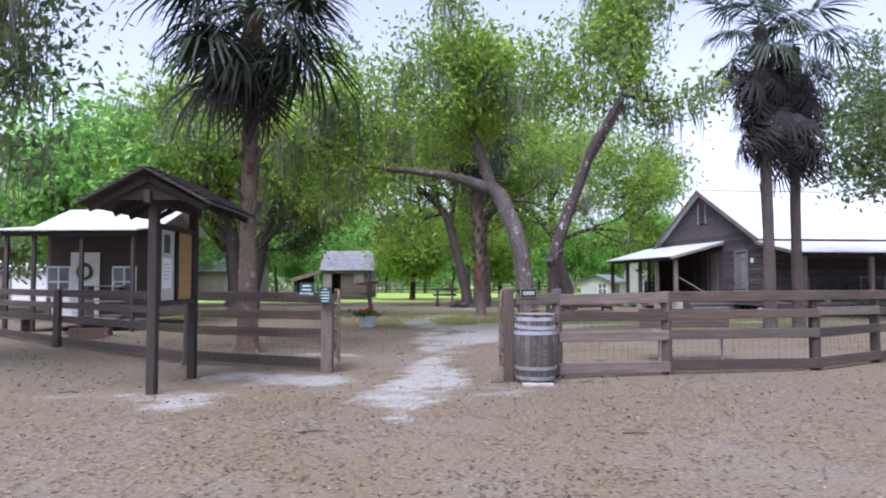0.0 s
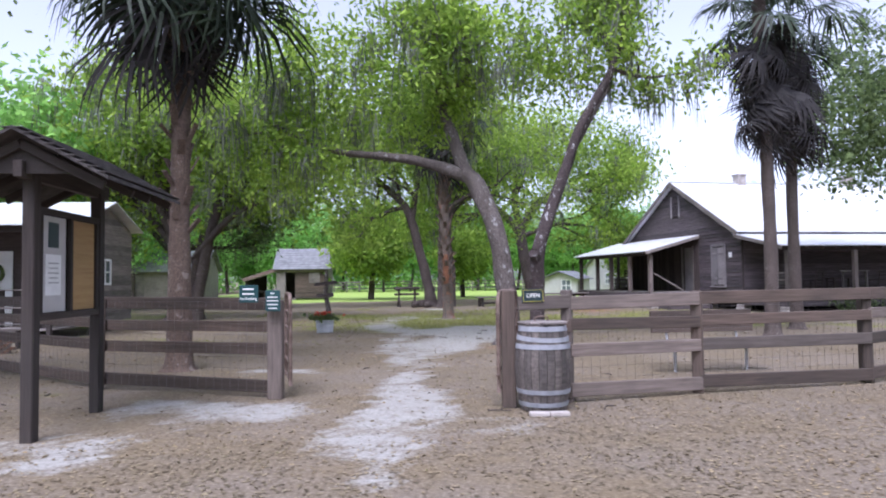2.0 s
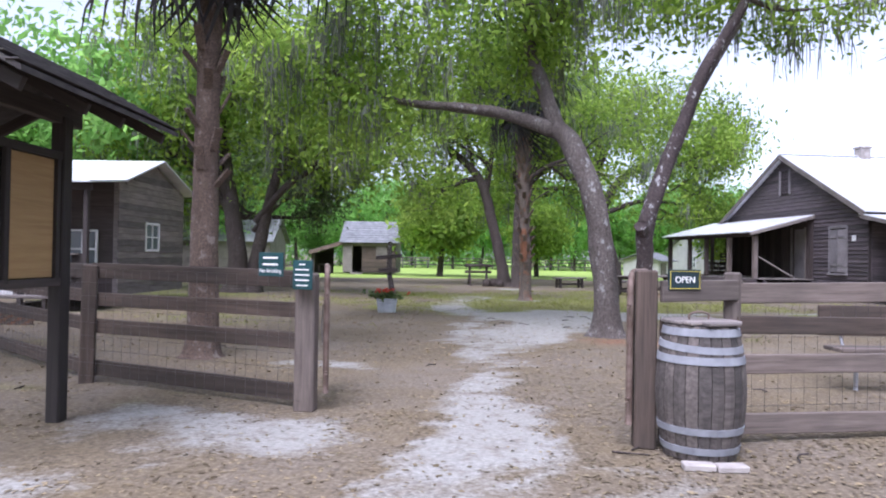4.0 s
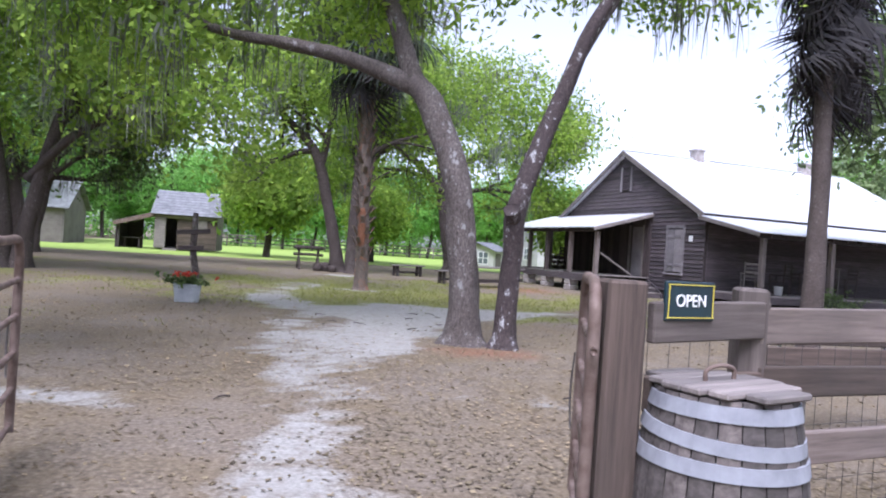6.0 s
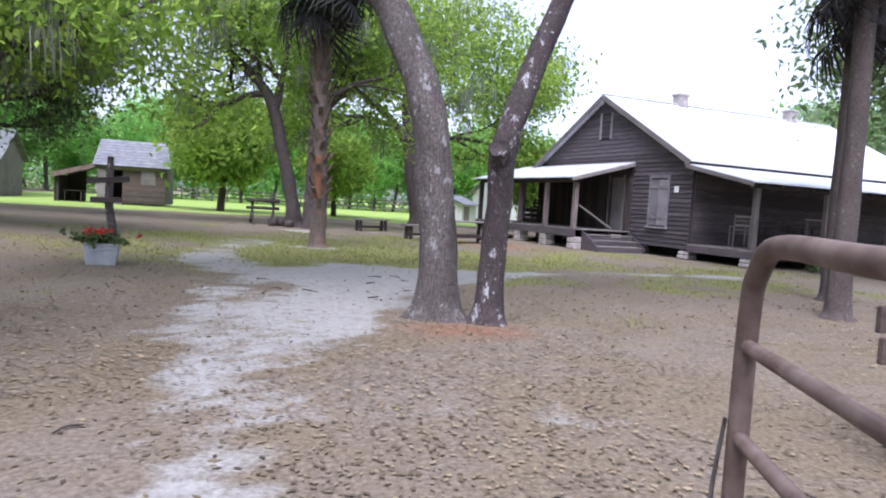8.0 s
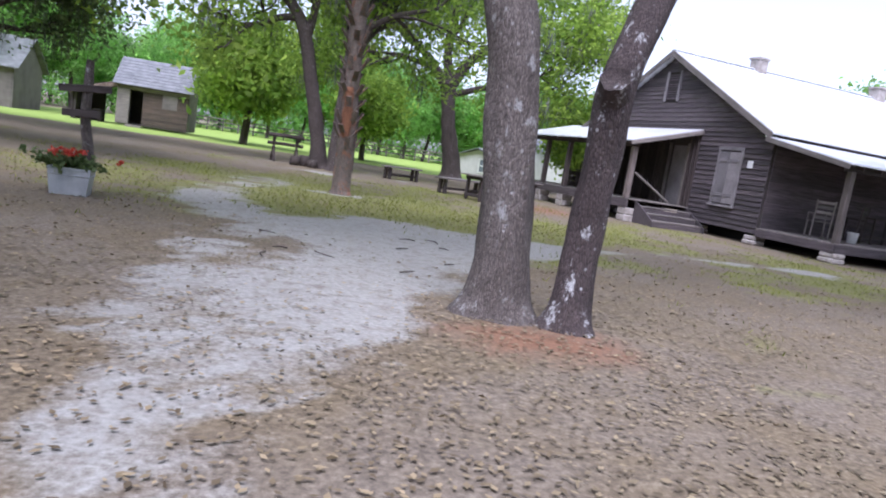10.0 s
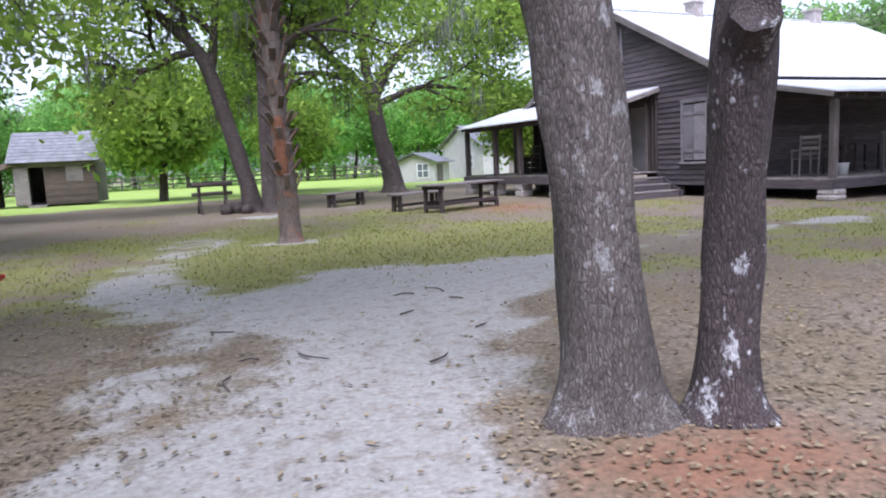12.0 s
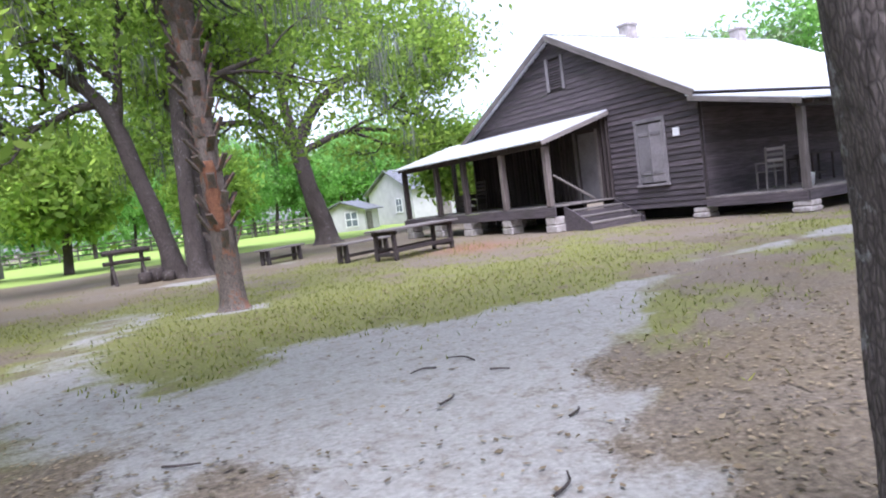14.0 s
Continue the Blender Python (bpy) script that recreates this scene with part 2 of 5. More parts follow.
def link(name, me, parent=None, m=None, label=""):
    ob = new(name, me)
    if m is not None:
        ob.matrix_basis = m
    if parent:
        ob.parent = parent
    if label:
        ob["label"] = label
    return ob


def thing(name, label, category, m=None, group="", kind=""):
    ob = new(name)
    ob.empty_display_size = 0.2
    if m is not None:
        ob.matrix_basis = m
    return tagged(ob, label, category, group, kind)


CACHE = {}


def block(sx, sy, sz, material, c=0.006):
    """A box with worn, cut edges, centred on its origin; equal boxes share a mesh."""
    key = (round(sx, 3), round(sy, 3), round(sz, 3), material.name, c)
    if key in CACHE:
        return CACHE[key]
    c = min(c, sx / 4, sy / 4, sz / 4)
    h = (sx / 2, sy / 2, sz / 2)
    at, verts = {}, []
    for s in [(a, b, d) for a in (-1, 1) for b in (-1, 1) for d in (-1, 1)]:
        for ax in range(3):
            at[s, ax] = len(verts)
            verts.append([s[k] * (h[k] - (0 if k == ax else c)) for k in range(3)])
    bm = bmesh.new()
    vs = [bm.verts.new(v) for v in verts]
    for ax in range(3):
        b, d = (ax + 1) % 3, (ax + 2) % 3
        for s in (-1, 1):
            ring = []
            for sb, sd in ((-1, -1), (1, -1), (1, 1), (-1, 1)):
                q = [0, 0, 0]
                q[ax], q[b], q[d] = s, sb, sd
                ring.append(vs[at[tuple(q), ax]])
            bm.faces.new(ring if s > 0 else ring[::-1])
        for sb in (-1, 1):
            for sd in (-1, 1):
                p, q = [0, 0, 0], [0, 0, 0]
                p[ax], p[b], p[d], q[ax], q[b], q[d] = -1, sb, sd, 1, sb, sd
                bm.faces.new([vs[at[tuple(p), b]], vs[at[tuple(q), b]], vs[at[tuple(q), d]], vs[at[tuple(p), d]]])
    for s in [(a, b, d) for a in (-1, 1) for b in (-1, 1) for d in (-1, 1)]:
        bm.faces.new([vs[at[s, k]] for k in range(3)])
    bmesh.ops.recalc_face_normals(bm, faces=bm.faces)
    me = bpy.data.meshes.new("block")
    bm.to_mesh(me)
    bm.free()
    me.materials.append(material)
    CACHE[key] = me
    return me


def along(p, q, turn=0.0):
    """A pose midway between p and q with its x axis from p to q."""
    p, q = Vector(p), Vector(q)
    d = (q - p).normalized()
    side = Vector((0, 0, 1)).cross(d)
    if side.length < 1e-3:
        side = Vector((0, 1, 0))
    side.normalize()
    up = d.cross(side)
    m = Matrix((d, side, up)).transposed().to_4x4()
    return Matrix.Translation((p + q) / 2) @ m @ pose(0, 0, 0, turn)


def beam(name, p, q, wide, high, material, parent=None, label="", c=0.006, turn=0.0):
    """A squared timber from p to q: wide across, high upward."""
    return link(name, block((Vector(q) - Vector(p)).length, wide, high, material, c), parent, along(p, q, turn), label)


def lathe(name, profile, material, sides=28, smooth=True):
    """A round body from (radius, height) pairs."""
    verts, faces = [], []
    for r, z in profile:
        verts += [(r * math.cos(2 * math.pi * k / sides), r * math.sin(2 * math.pi * k / sides), z) for k in range(sides)]
    for i in range(len(profile) - 1):
        for k in range(sides):
            a, b = i * sides + k, i * sides + (k + 1) % sides
            faces.append((a, b, b + sides, a + sides))
    faces.append(tuple(range(sides))[::-1])
    faces.append(tuple(range((len(profile) - 1) * sides, len(profile) * sides)))
    return mesh_of(name, verts, faces, material, smooth)


def smooth_line(points, steps=6):
    """A Catmull-Rom line through (x, y, z, radius) points."""
    p = np.array(points, float)
    p = np.vstack([2 * p[0] - p[1], p, 2 * p[-1] - p[-2]])
    out = []
    for i in range(1, len(p) - 2):
        for s in range(steps):
            t = s / steps
            out.append(0.5 * (2 * p[i] + (p[i + 1] - p[i - 1]) * t + (2 * p[i - 1] - 5 * p[i] + 4 * p[i + 1] - p[i + 2]) * t * t + (3 * p[i] - p[i - 1] - 3 * p[i + 1] + p[i + 2]) * t ** 3))
    out.append(p[-2])
    return np.array(out)


def tube_data(points, sides=10, rough=0.0, steps=6, flare=0.0):
    line = smooth_line(points, steps) if len(points) > 2 else np.array(points, float)
    verts, faces = [], []
    ref = np.array([0.31, 0.95, 0.05])
    for i, (x, y, z, r) in enumerate(line):
        d = line[min(i + 1, len(line) - 1), :3] - line[max(i - 1, 0), :3]
        d = d / (np.linalg.norm(d) + 1e-9)
        a = np.cross(d, ref)
        a /= np.linalg.norm(a) + 1e-9
        b = np.cross(d, a)
        for k in range(sides):
            w = 2 * math.pi * k / sides
            rr = r * (1 + rough * noise.noise((3 * math.cos(w) + x * 2, 3 * math.sin(w), z * 1.1 + i * 0.05)))
            if flare and i < 4:
                rr *= 1 + flare * (1 - i / 4) ** 2 * (1 + 0.6 * math.sin(3 * w + x))
            verts.append(np.array([x, y, z]) + rr * (math.cos(w) * a + math.sin(w) * b))
    for i in range(len(line) - 1):
        for k in range(sides):
            p, q = i * sides + k, i * sides + (k + 1) % sides
            faces.append((p, q, q + sides, p + sides))
    faces.append(tuple(range(sides)))
    faces.append(tuple(range(len(verts) - sides, len(verts)))[::-1])
    return verts, faces


def tube(name, points, material, sides=10, rough=0.0, steps=6, flare=0.0):
    return mesh_of(name, *tube_data(points, sides, rough, steps, flare), material, True)


def joined(name, pieces, material, smooth=False):
    verts, faces = [], []
    for v, f in pieces:
        o = len(verts)
        verts += list(v)
        faces += [tuple(k + o for k in face) for face in f]
    return mesh_of(name, verts, faces, material, smooth)


def quads_mesh(name, corners, material):
    """A mesh of loose four-cornered leaves; corners has the shape (n, 4, 3)."""
    n = len(corners)
    me = bpy.data.meshes.new(name)
    me.vertices.add(4 * n)
    me.loops.add(4 * n)
    me.polygons.add(n)
    me.vertices.foreach_set("co", np.ascontiguousarray(corners, np.float32).ravel())
    me.loops.foreach_set("vertex_index", np.arange(4 * n, dtype=np.int32))
    me.polygons.foreach_set("loop_start", np.arange(0, 4 * n, 4, dtype=np.int32))
    me.polygons.foreach_set("loop_total", np.full(n, 4, np.int32))
    me.materials.append(material)
    me.update(calc_edges=True)
    me.validate()
    return me


def leaves_at(places, size, r, flat=0.0, slim=0.45):
    """Pointed leaves of random lie at the given places."""
    n = len(places)
    d = r.normal(size=(n, 3))
    d[:, 2] *= 1 - flat
    d /= np.linalg.norm(d, axis=1, keepdims=True) + 1e-9
    e = r.normal(size=(n, 3))
    e[:, 2] *= 1 - flat
    e -= (e * d).sum(1, keepdims=True) * d
    e /= np.linalg.norm(e, axis=1, keepdims=True) + 1e-9
    s = (size * r.uniform(0.6, 1.4, n))[:, None]
    return np.stack([places - d * s * 0.5, places + e * s * slim * 0.5 + d * s * 0.08, places + d * s * 0.5, places - e * s * slim * 0.5 + d * s * 0.08], 1)


def clumps(centres, spread, per, r, squash=0.7):
    c = np.asarray(centres, float)
    k = r.normal(size=(len(c), per, 3)) * spread * np.array([1, 1, squash])
    return (c[:, None] + k).reshape(-1, 3)


# ---- ground ----
def distance_to_line(x, y, line):
    best = np.full(x.shape, 1e9)
    for (ax, ay), (bx, by) in zip(line[:-1], line[1:]):
        dx, dy = bx - ax, by - ay
        t = np.clip(((x - ax) * dx + (y - ay) * dy) / (dx * dx + dy * dy), 0, 1)
        best = np.minimum(best, np.hypot(x - ax - t * dx, y - ay - t * dy))
    return best


def wave(x, y, scale, seed):
    """Soft uneven patches between about -1 and 1."""
    r = np.random.default_rng(seed)
    total = np.zeros_like(x)
    for k in range(14):
        f = scale * 1.35 ** (k - 4)
        a, ph = r.uniform(0, 2 * np.pi, 2)
        b, ph2 = r.uniform(0, 2 * np.pi, 2)
        total += np.sin((x * np.cos(a) + y * np.sin(a)) * f + ph) * np.sin((x * np.cos(b) + y * np.sin(b)) * f * 0.9 + ph2) / 1.12 ** k
    return total / 2.6


TRAIL_Y = (7.4, 8.6, 10.0, 11.5, 13.0, 15.0, 17.0, 19.0, 20.3, 21.5, 22.4)
TRAIL_LEFT = (-0.5, -0.95, -0.85, -0.9, -1.3, -1.25, -1.3, -1.45, -1.3, -0.7, 0.6)
TRAIL_RIGHT = (-0.1, 0.2, 0.1, -0.05, 0.0, 0.15, 0.85, 1.7, 2.3, 3.2, 3.9)
SPUR = [(2.6, 21.6), (4.6, 22.7), (6.2, 23.5), (9.5, 23.9)]
BRANCH = [(-0.9, 20.6), (-1.8, 22.6), (-1.9, 25), (-1.5, 28)]


def cover(x, y):
    """How much sand, grass, bark chips and mown lawn lies at a place."""
    patch, fine = wave(x, y, 0.9, 3), wave(x, y, 3.4, 5)
    inside = np.minimum(x - np.interp(y, TRAIL_Y, TRAIL_LEFT), np.interp(y, TRAIL_Y, TRAIL_RIGHT) - x)
    inside = np.minimum(inside, np.minimum(y - 7.4, 22.6 - y))
    sand = 0.48 + np.clip(inside * 1.0, -1.6, 0.42) + 0.34 * patch + 0.62 * fine
    sand = np.maximum(sand, 0.72 - distance_to_line(x, y, SPUR) / 0.9 + 0.4 * patch + 0.4 * fine)
    sand = np.maximum(sand, 0.6 - distance_to_line(x, y, BRANCH) / 1.3 + 0.5 * patch + 0.5 * fine)
    for cx, cy, rx, ry in ((0.9, 9.1, 1.3, 0.75), (-1.8, 9.9, 1.5, 0.6), (-3.4, 8.4, 1.1, 0.5), (-2.3, 13.2, 0.9, 0.4), (1.6, 13.6, 0.8, 0.5), (0.1, 26.6, 0.6, 0.45), (-0.6, 34.2, 1.6, 0.8), (1.5, 35.5, 1.4, 0.6), (-0.6, 0.9, 0.5, 0.6)):
        sand = np.maximum(sand, 0.84 - np.hypot((x - cx) / rx, (y - cy) / ry) * 0.55 + 0.3 * patch + 0.55 * fine)
    grass = 0.95 - np.hypot((x - 3.2) / 8.5, (y - 25.6) / 4.2) * 0.6 + 0.5 * patch + 0.5 * fine
    grass = np.maximum(grass, 0.46 + 0.38 * patch + 0.25 * fine - 0.03 * np.abs(y - 30) - np.clip(9.5 - y, 0, 10))
    chips = 0.75 - np.hypot((x - 6.2) / 3.2, (y - 31.5) / 3.4) * 0.6 + 0.25 * patch
    chips = np.maximum(chips, 0.85 - np.hypot((x - 1.65) / 1.1, (y - 16.5) / 1.0) * 0.7 + 0.2 * fine)
    lawn = np.clip((y - 46 - 0.25 * x + 1.5 * patch) / 3.0, 0, 1) * np.clip((26 - np.abs(x - 2)) / 4, 0, 1)
    return [np.clip(v, 0, 1).astype(np.float32) for v in (sand - 0.1, grass, chips, lawn)]


def spread_axis(lo, hi, step, far):
    core = np.arange(lo, hi + step / 2, step)
    out, s, v = [], step, 0.0
    while v < far:
        s *= 1.22
        v += s
        out.append(v)
    out = np.array(out)
    return np.concatenate([(lo - out)[::-1], core, hi + out])


gx, gy = spread_axis(-11, 12, 0.13, 500), spread_axis(-2, 37, 0.14, 500)
GX, GY = np.meshgrid(gx, gy)
GZ = 0.012 * wave(GX, GY, 1.1, 9) * (np.hypot(GX, GY - 18) < 60)
nx, ny = len(gx), len(gy)
ground_mesh = bpy.data.meshes.new("ground")
idx = np.arange(nx * ny).reshape(ny, nx)
quads = np.stack([idx[:-1, :-1], idx[:-1, 1:], idx[1:, 1:], idx[1:, :-1]], -1).reshape(-1, 4)
ground_mesh.vertices.add(nx * ny)
ground_mesh.vertices.foreach_set("co", np.stack([GX, GY, GZ], -1).astype(np.float32).ravel())
ground_mesh.loops.add(quads.size)
ground_mesh.loops.foreach_set("vertex_index", quads.astype(np.int32).ravel())
ground_mesh.polygons.add(len(quads))
ground_mesh.polygons.foreach_set("loop_start", np.arange(0, quads.size, 4, dtype=np.int32))
ground_mesh.polygons.foreach_set("loop_total", np.full(len(quads), 4, np.int32))
ground_mesh.update(calc_edges=True)
ground_mesh.materials.append(M_GROUND)
for key, values in zip(("sand", "grass", "chips", "lawn"), cover(GX, GY)):
    ground_mesh.attributes.new(key, "FLOAT", "POINT").data.foreach_set("value", values.ravel())
tagged(new("ground", ground_mesh), "dry leaf litter, thin grass and pale sandy trail", "ground", kind="structure")


# ---- farmhouse ----
HM = pose(11.51, 29.43, 0, 0, 0, 11.5)
HW, HL, ZE, ZP, ZD = 4.79, 10.9, 3.09, 5.58, 0.7
ZS, ZB = 0.5, 0.34  # side deck and wall foot
house = thing("farmhouse", "old dark weathered wooden farmhouse with a white tin roof and porches", "house", HM)


def rake(u):
    return ZE + (ZP - ZE) * (1 - abs(u - HW) / HW)


def slab(name, outline, thick, axis, material, parent, label=""):
    """A flat wall or roof from its outline, given depth along axis."""
    a = [Vector(p) for p in outline]
    b = [p + Vector(axis) * thick for p in a]
    n = len(a)
    faces = [tuple(range(n)), tuple(range(2 * n - 1, n - 1, -1))] + [(k, k + n, (k + 1) % n + n, (k + 1) % n) for k in range(n)]
    me = mesh_of(name, a + b, faces, material)
    bm = bmesh.new()
    bm.from_mesh(me)
    bmesh.ops.recalc_face_normals(bm, faces=bm.faces)
    bm.to_mesh(me)
    bm.free()
    return link(name, me, parent, None, label)


DOOR = (3.45, 4.25, 2.6)
slab("wall", [(0.0, 0, ZB), (0.0, DOOR[0], ZB), (0.0, DOOR[0], ZE), (0.0, 0, ZE)], 0.14, (1, 0, 0), M_DARKWOOD, house)
slab("wall", [(0.0, DOOR[1], ZB), (0.0, 2 * HW, ZB), (0.0, 2 * HW, ZE), (0.0, DOOR[1], ZE)], 0.14, (1, 0, 0), M_DARKWOOD, house)
slab("wall", [(0.0, DOOR[0], DOOR[2]), (0.0, DOOR[1], DOOR[2]), (0.0, DOOR[1], ZE), (0.0, DOOR[0], ZE)], 0.14, (1, 0, 0), M_DARKWOOD, house)
slab("gable", [(0.0, 0, ZE), (0.0, 2 * HW, ZE), (0.0, HW, ZP - 0.05)], 0.14, (1, 0, 0), M_DARKWOOD, house)
slab("wall", [(0.14, 0.0, ZB), (HL, 0.0, ZB), (HL, 0.0, ZE), (0.14, 0.0, ZE)], 0.14, (0, 1, 0), M_DARKWOOD, house)
slab("wall", [(0.14, 2 * HW, ZB), (HL, 2 * HW, ZB), (HL, 2 * HW, ZE), (0.14, 2 * HW, ZE)], 0.14, (0, -1, 0), M_DARKWOOD, house)
slab("wall", [(HL, 0, ZB), (HL, 2 * HW, ZB), (HL, 2 * HW, ZE), (HL, HW, ZP - 0.05), (HL, 0, ZE)], 0.14, (-1, 0, 0), M_DARKWOOD, house)
slab("floor", [(0.14, 0.14, ZD - 0.1), (HL - 0.14, 0.14, ZD - 0.1), (HL - 0.14, 2 * HW - 0.14, ZD - 0.1), (0.14, 2 * HW - 0.14, ZD - 0.1)], 0.08, (0, 0, 1), M_SHADE_BLACK, house)

# main roof, two slopes of tin with standing ribs
ov = 0.3
sl = (ZP - ZE) / HW
for side in (-1, 1):
    low = HW + side * (HW + (0.12 if side < 0 else 0.25))
    zlow = ZP - sl * abs(low - HW)
    slope = slab("roof", [(-ov, HW, ZP), (HL + ov, HW, ZP), (HL + ov, low, zlow), (-ov, low, zlow)], 0.05, (0, 0, 1), M_TIN, house, "pale tin roof")
    for k in range(50):
        x = -ov + 0.02 + k * (HL + 2 * ov - 0.04) / 49
        beam("roof_rib", (x, HW, ZP + 0.062), (x, low, zlow + 0.062), 0.03, 0.03, M_TIN, slope, c=0.004)
    beam("barge_board", (-ov - 0.02, HW, ZP - 0.05), (-ov - 0.02, low, zlow - 0.05), 0.035, 0.17, M_GREYWOOD, house)
    beam("barge_board", (HL + ov + 0.02, HW, ZP - 0.05), (HL + ov + 0.02, low, zlow - 0.05), 0.035, 0.17, M_DARKWOOD, house)
beam("ridge_cap", (-ov - 0.02, HW, ZP + 0.055), (HL + ov + 0.02, HW, ZP + 0.055), 0.22, 0.03, M_TIN, house)
for x, y in ((3.2, 4.75), (8.9, 4.75)):
    z = rake(y)
    stack = link("chimney", block(0.42, 0.42, 0.5, M_STONE, 0.02), house, pose(x, y, z + 0.16), "pale stubby masonry chimney")
    link("chimney_cap", block(0.5, 0.5, 0.08, M_STONE, 0.015), stack, pose(0, 0, 0.27))

# long side porch
PD, ZPE = 2.45, 2.38
slab("porch_roof", [(-ov, 0.12, ZE - 0.14), (HL + 0.5, 0.12, ZE - 0.14), (HL + 0.5, -PD - 0.25, ZPE), (-ov, -PD - 0.25, ZPE)], 0.04, (0, 0, 1), M_TIN, house, "pale tin porch roof")
beam("barge_board", (-ov - 0.02, 0.05, ZE - 0.2), (-ov - 0.02, -PD - 0.25, ZPE - 0.05), 0.035, 0.12, M_GREYWOOD, house)
beam("eave_beam", (-0.1, -PD + 0.05, ZPE - 0.07), (HL + 0.3, -PD + 0.05, ZPE - 0.07), 0.1, 0.14, M_DARKWOOD, house)
for x in np.arange(0.2, HL, 0.6):
    beam("rafter", (x, 0.05, ZE - 0.22), (x, -PD - 0.2, ZPE - 0.06), 0.045, 0.09, M_DARKWOOD, house)
for k, x in enumerate(np.linspace(0.12, HL + 0.1, 5)):
    post = link("porch_post", block(ZPE - ZS - 0.14, 0.15, 0.15, M_POST, 0.012), house, along((x, -PD + 0.05, ZS), (x, -PD + 0.05, ZPE - 0.14)), "bleached timber post")
for k in range(17):
    y = -PD - 0.03 + 0.15 * k
    beam("deck_board", (-0.05, y + 0.07, ZS - 0.02), (HL + 0.1, y + 0.07, ZS - 0.02), 0.143, 0.035, M_GREYWOOD, house)
beam("deck_skirt", (-0.03, -PD - 0.05, ZS - 0.14), (-0.03, 0, ZS - 0.14), 0.05, 0.2, M_SIDING, house)
beam("deck_skirt", (-0.03, -PD - 0.08, ZS - 0.14), (HL + 0.1, -PD - 0.08, ZS - 0.14), 0.05, 0.2, M_SIDING, house)
for x, y in [(x, y) for x in (0.15, 2.8, 5.5, 8.2, 10.8) for y in (-PD + 0.1,)] + [(0.15, 0.2), (0.15, 2.5), (0.15, 4.8), (0.15, 7.1), (0.15, 9.3)]:
    h = ZS - 0.24
    pier = thing("pier", "", "", pose(x, y, 0))
    pier.parent = house
    for k in range(2):
        link("stone", block(0.46 - 0.05 * k, 0.44, h / 2 - 0.004, M_STONE, 0.03), pier, pose(0.01 * k, 0, h / 4 + k * h / 2, 0, 0, 3 * k))
# black sheets added behind the piers to stand for the shade below the house
slab("crawl_space", [(0.5, 0.5, 0.0), (HL, 0.5, 0.0), (HL, 0.5, ZB - 0.01), (0.5, 0.5, ZB - 0.01)], 0.05, (0, 1, 0), M_SHADE_BLACK, house)
slab("crawl_space", [(0.7, 0.55, 0.0), (0.7, 2 * HW, 0.0), (0.7, 2 * HW, ZB - 0.01), (0.7, 0.55, ZB - 0.01)], 0.05, (1, 0, 0), M_SHADE_BLACK, house)

# gable-side porch
FD, FA, FB, ZF, ZA = 2.2, 2.88, 10.9, 2.4, 3.09
slab("porch_roof", [(-0.02, FA, ZA), (-0.02, FB, ZA), (-FD - 0.35, FB, ZF), (-FD - 0.35, FA, ZF)], 0.04, (0, 0, 1), M_TIN, house, "pale tin porch roof")
beam("barge_board", (-0.02, FA - 0.02, ZA - 0.06), (-FD - 0.35, FA - 0.02, ZF - 0.05), 0.035, 0.12, M_GREYWOOD, house)
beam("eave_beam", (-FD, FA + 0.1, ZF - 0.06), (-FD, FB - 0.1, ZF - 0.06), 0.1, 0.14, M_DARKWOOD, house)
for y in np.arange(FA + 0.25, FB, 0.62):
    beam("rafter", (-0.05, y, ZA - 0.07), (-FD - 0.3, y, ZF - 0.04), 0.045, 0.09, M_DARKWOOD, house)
FRONT_POSTS = (3.15, 5.05, 7.0, 8.6, 10.7)
for k, y in enumerate(FRONT_POSTS):
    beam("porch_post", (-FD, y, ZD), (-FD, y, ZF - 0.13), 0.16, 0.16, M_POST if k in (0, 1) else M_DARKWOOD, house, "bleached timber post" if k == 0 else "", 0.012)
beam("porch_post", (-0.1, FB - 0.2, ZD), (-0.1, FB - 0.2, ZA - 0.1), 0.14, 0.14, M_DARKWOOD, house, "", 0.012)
for k in range(15):
    x = -FD - 0.05 + 0.15 * k
    beam("deck_board", (x + 0.07, FA, ZD - 0.02), (x + 0.07, FB, ZD - 0.02), 0.143, 0.035, M_GREYWOOD, house)
beam("deck_skirt", (-FD - 0.1, FA, ZD - 0.16), (-FD - 0.1, FB, ZD - 0.16), 0.05, 0.24, M_SIDING, house)
for y in (3.1, 5.0, 7.0, 8.7, 10.6):
    pier = thing("pier", "", "", pose(-FD + 0.1, y, 0))
    pier.parent = house
    for k in range(2):
        link("stone", block(0.44, 0.46 - 0.05 * k, 0.205, M_STONE, 0.03), pier, pose(0, 0.01 * k, 0.1 + 0.21 * k))
beam("brace_rail", (-FD + 0.1, 3.05, ZD + 0.8), (-0.8, 2.95, ZD + 0.05), 0.05, 0.06, M_GREYWOOD, house)
# steps at the porch end
steps = thing("porch_steps", "worn wide grey wooden steps up to the porch", "steps", HM @ pose(-1.1, FA - 0.02, 0))
for k in range(3):
    z = ZD - 0.175 * (k + 1)
    beam("tread", (-0.9, -0.16 - 0.3 * k, z), (0.9, -0.16 - 0.3 * k, z), 0.31, 0.045, M_GREYWOOD, steps)
    beam("riser", (-0.9, -0.30 - 0.3 * k, z / 2 - 0.02), (0.9, -0.30 - 0.3 * k, z / 2 - 0.02), 0.03, max(z - 0.045, 0.05), M_SIDING, steps)
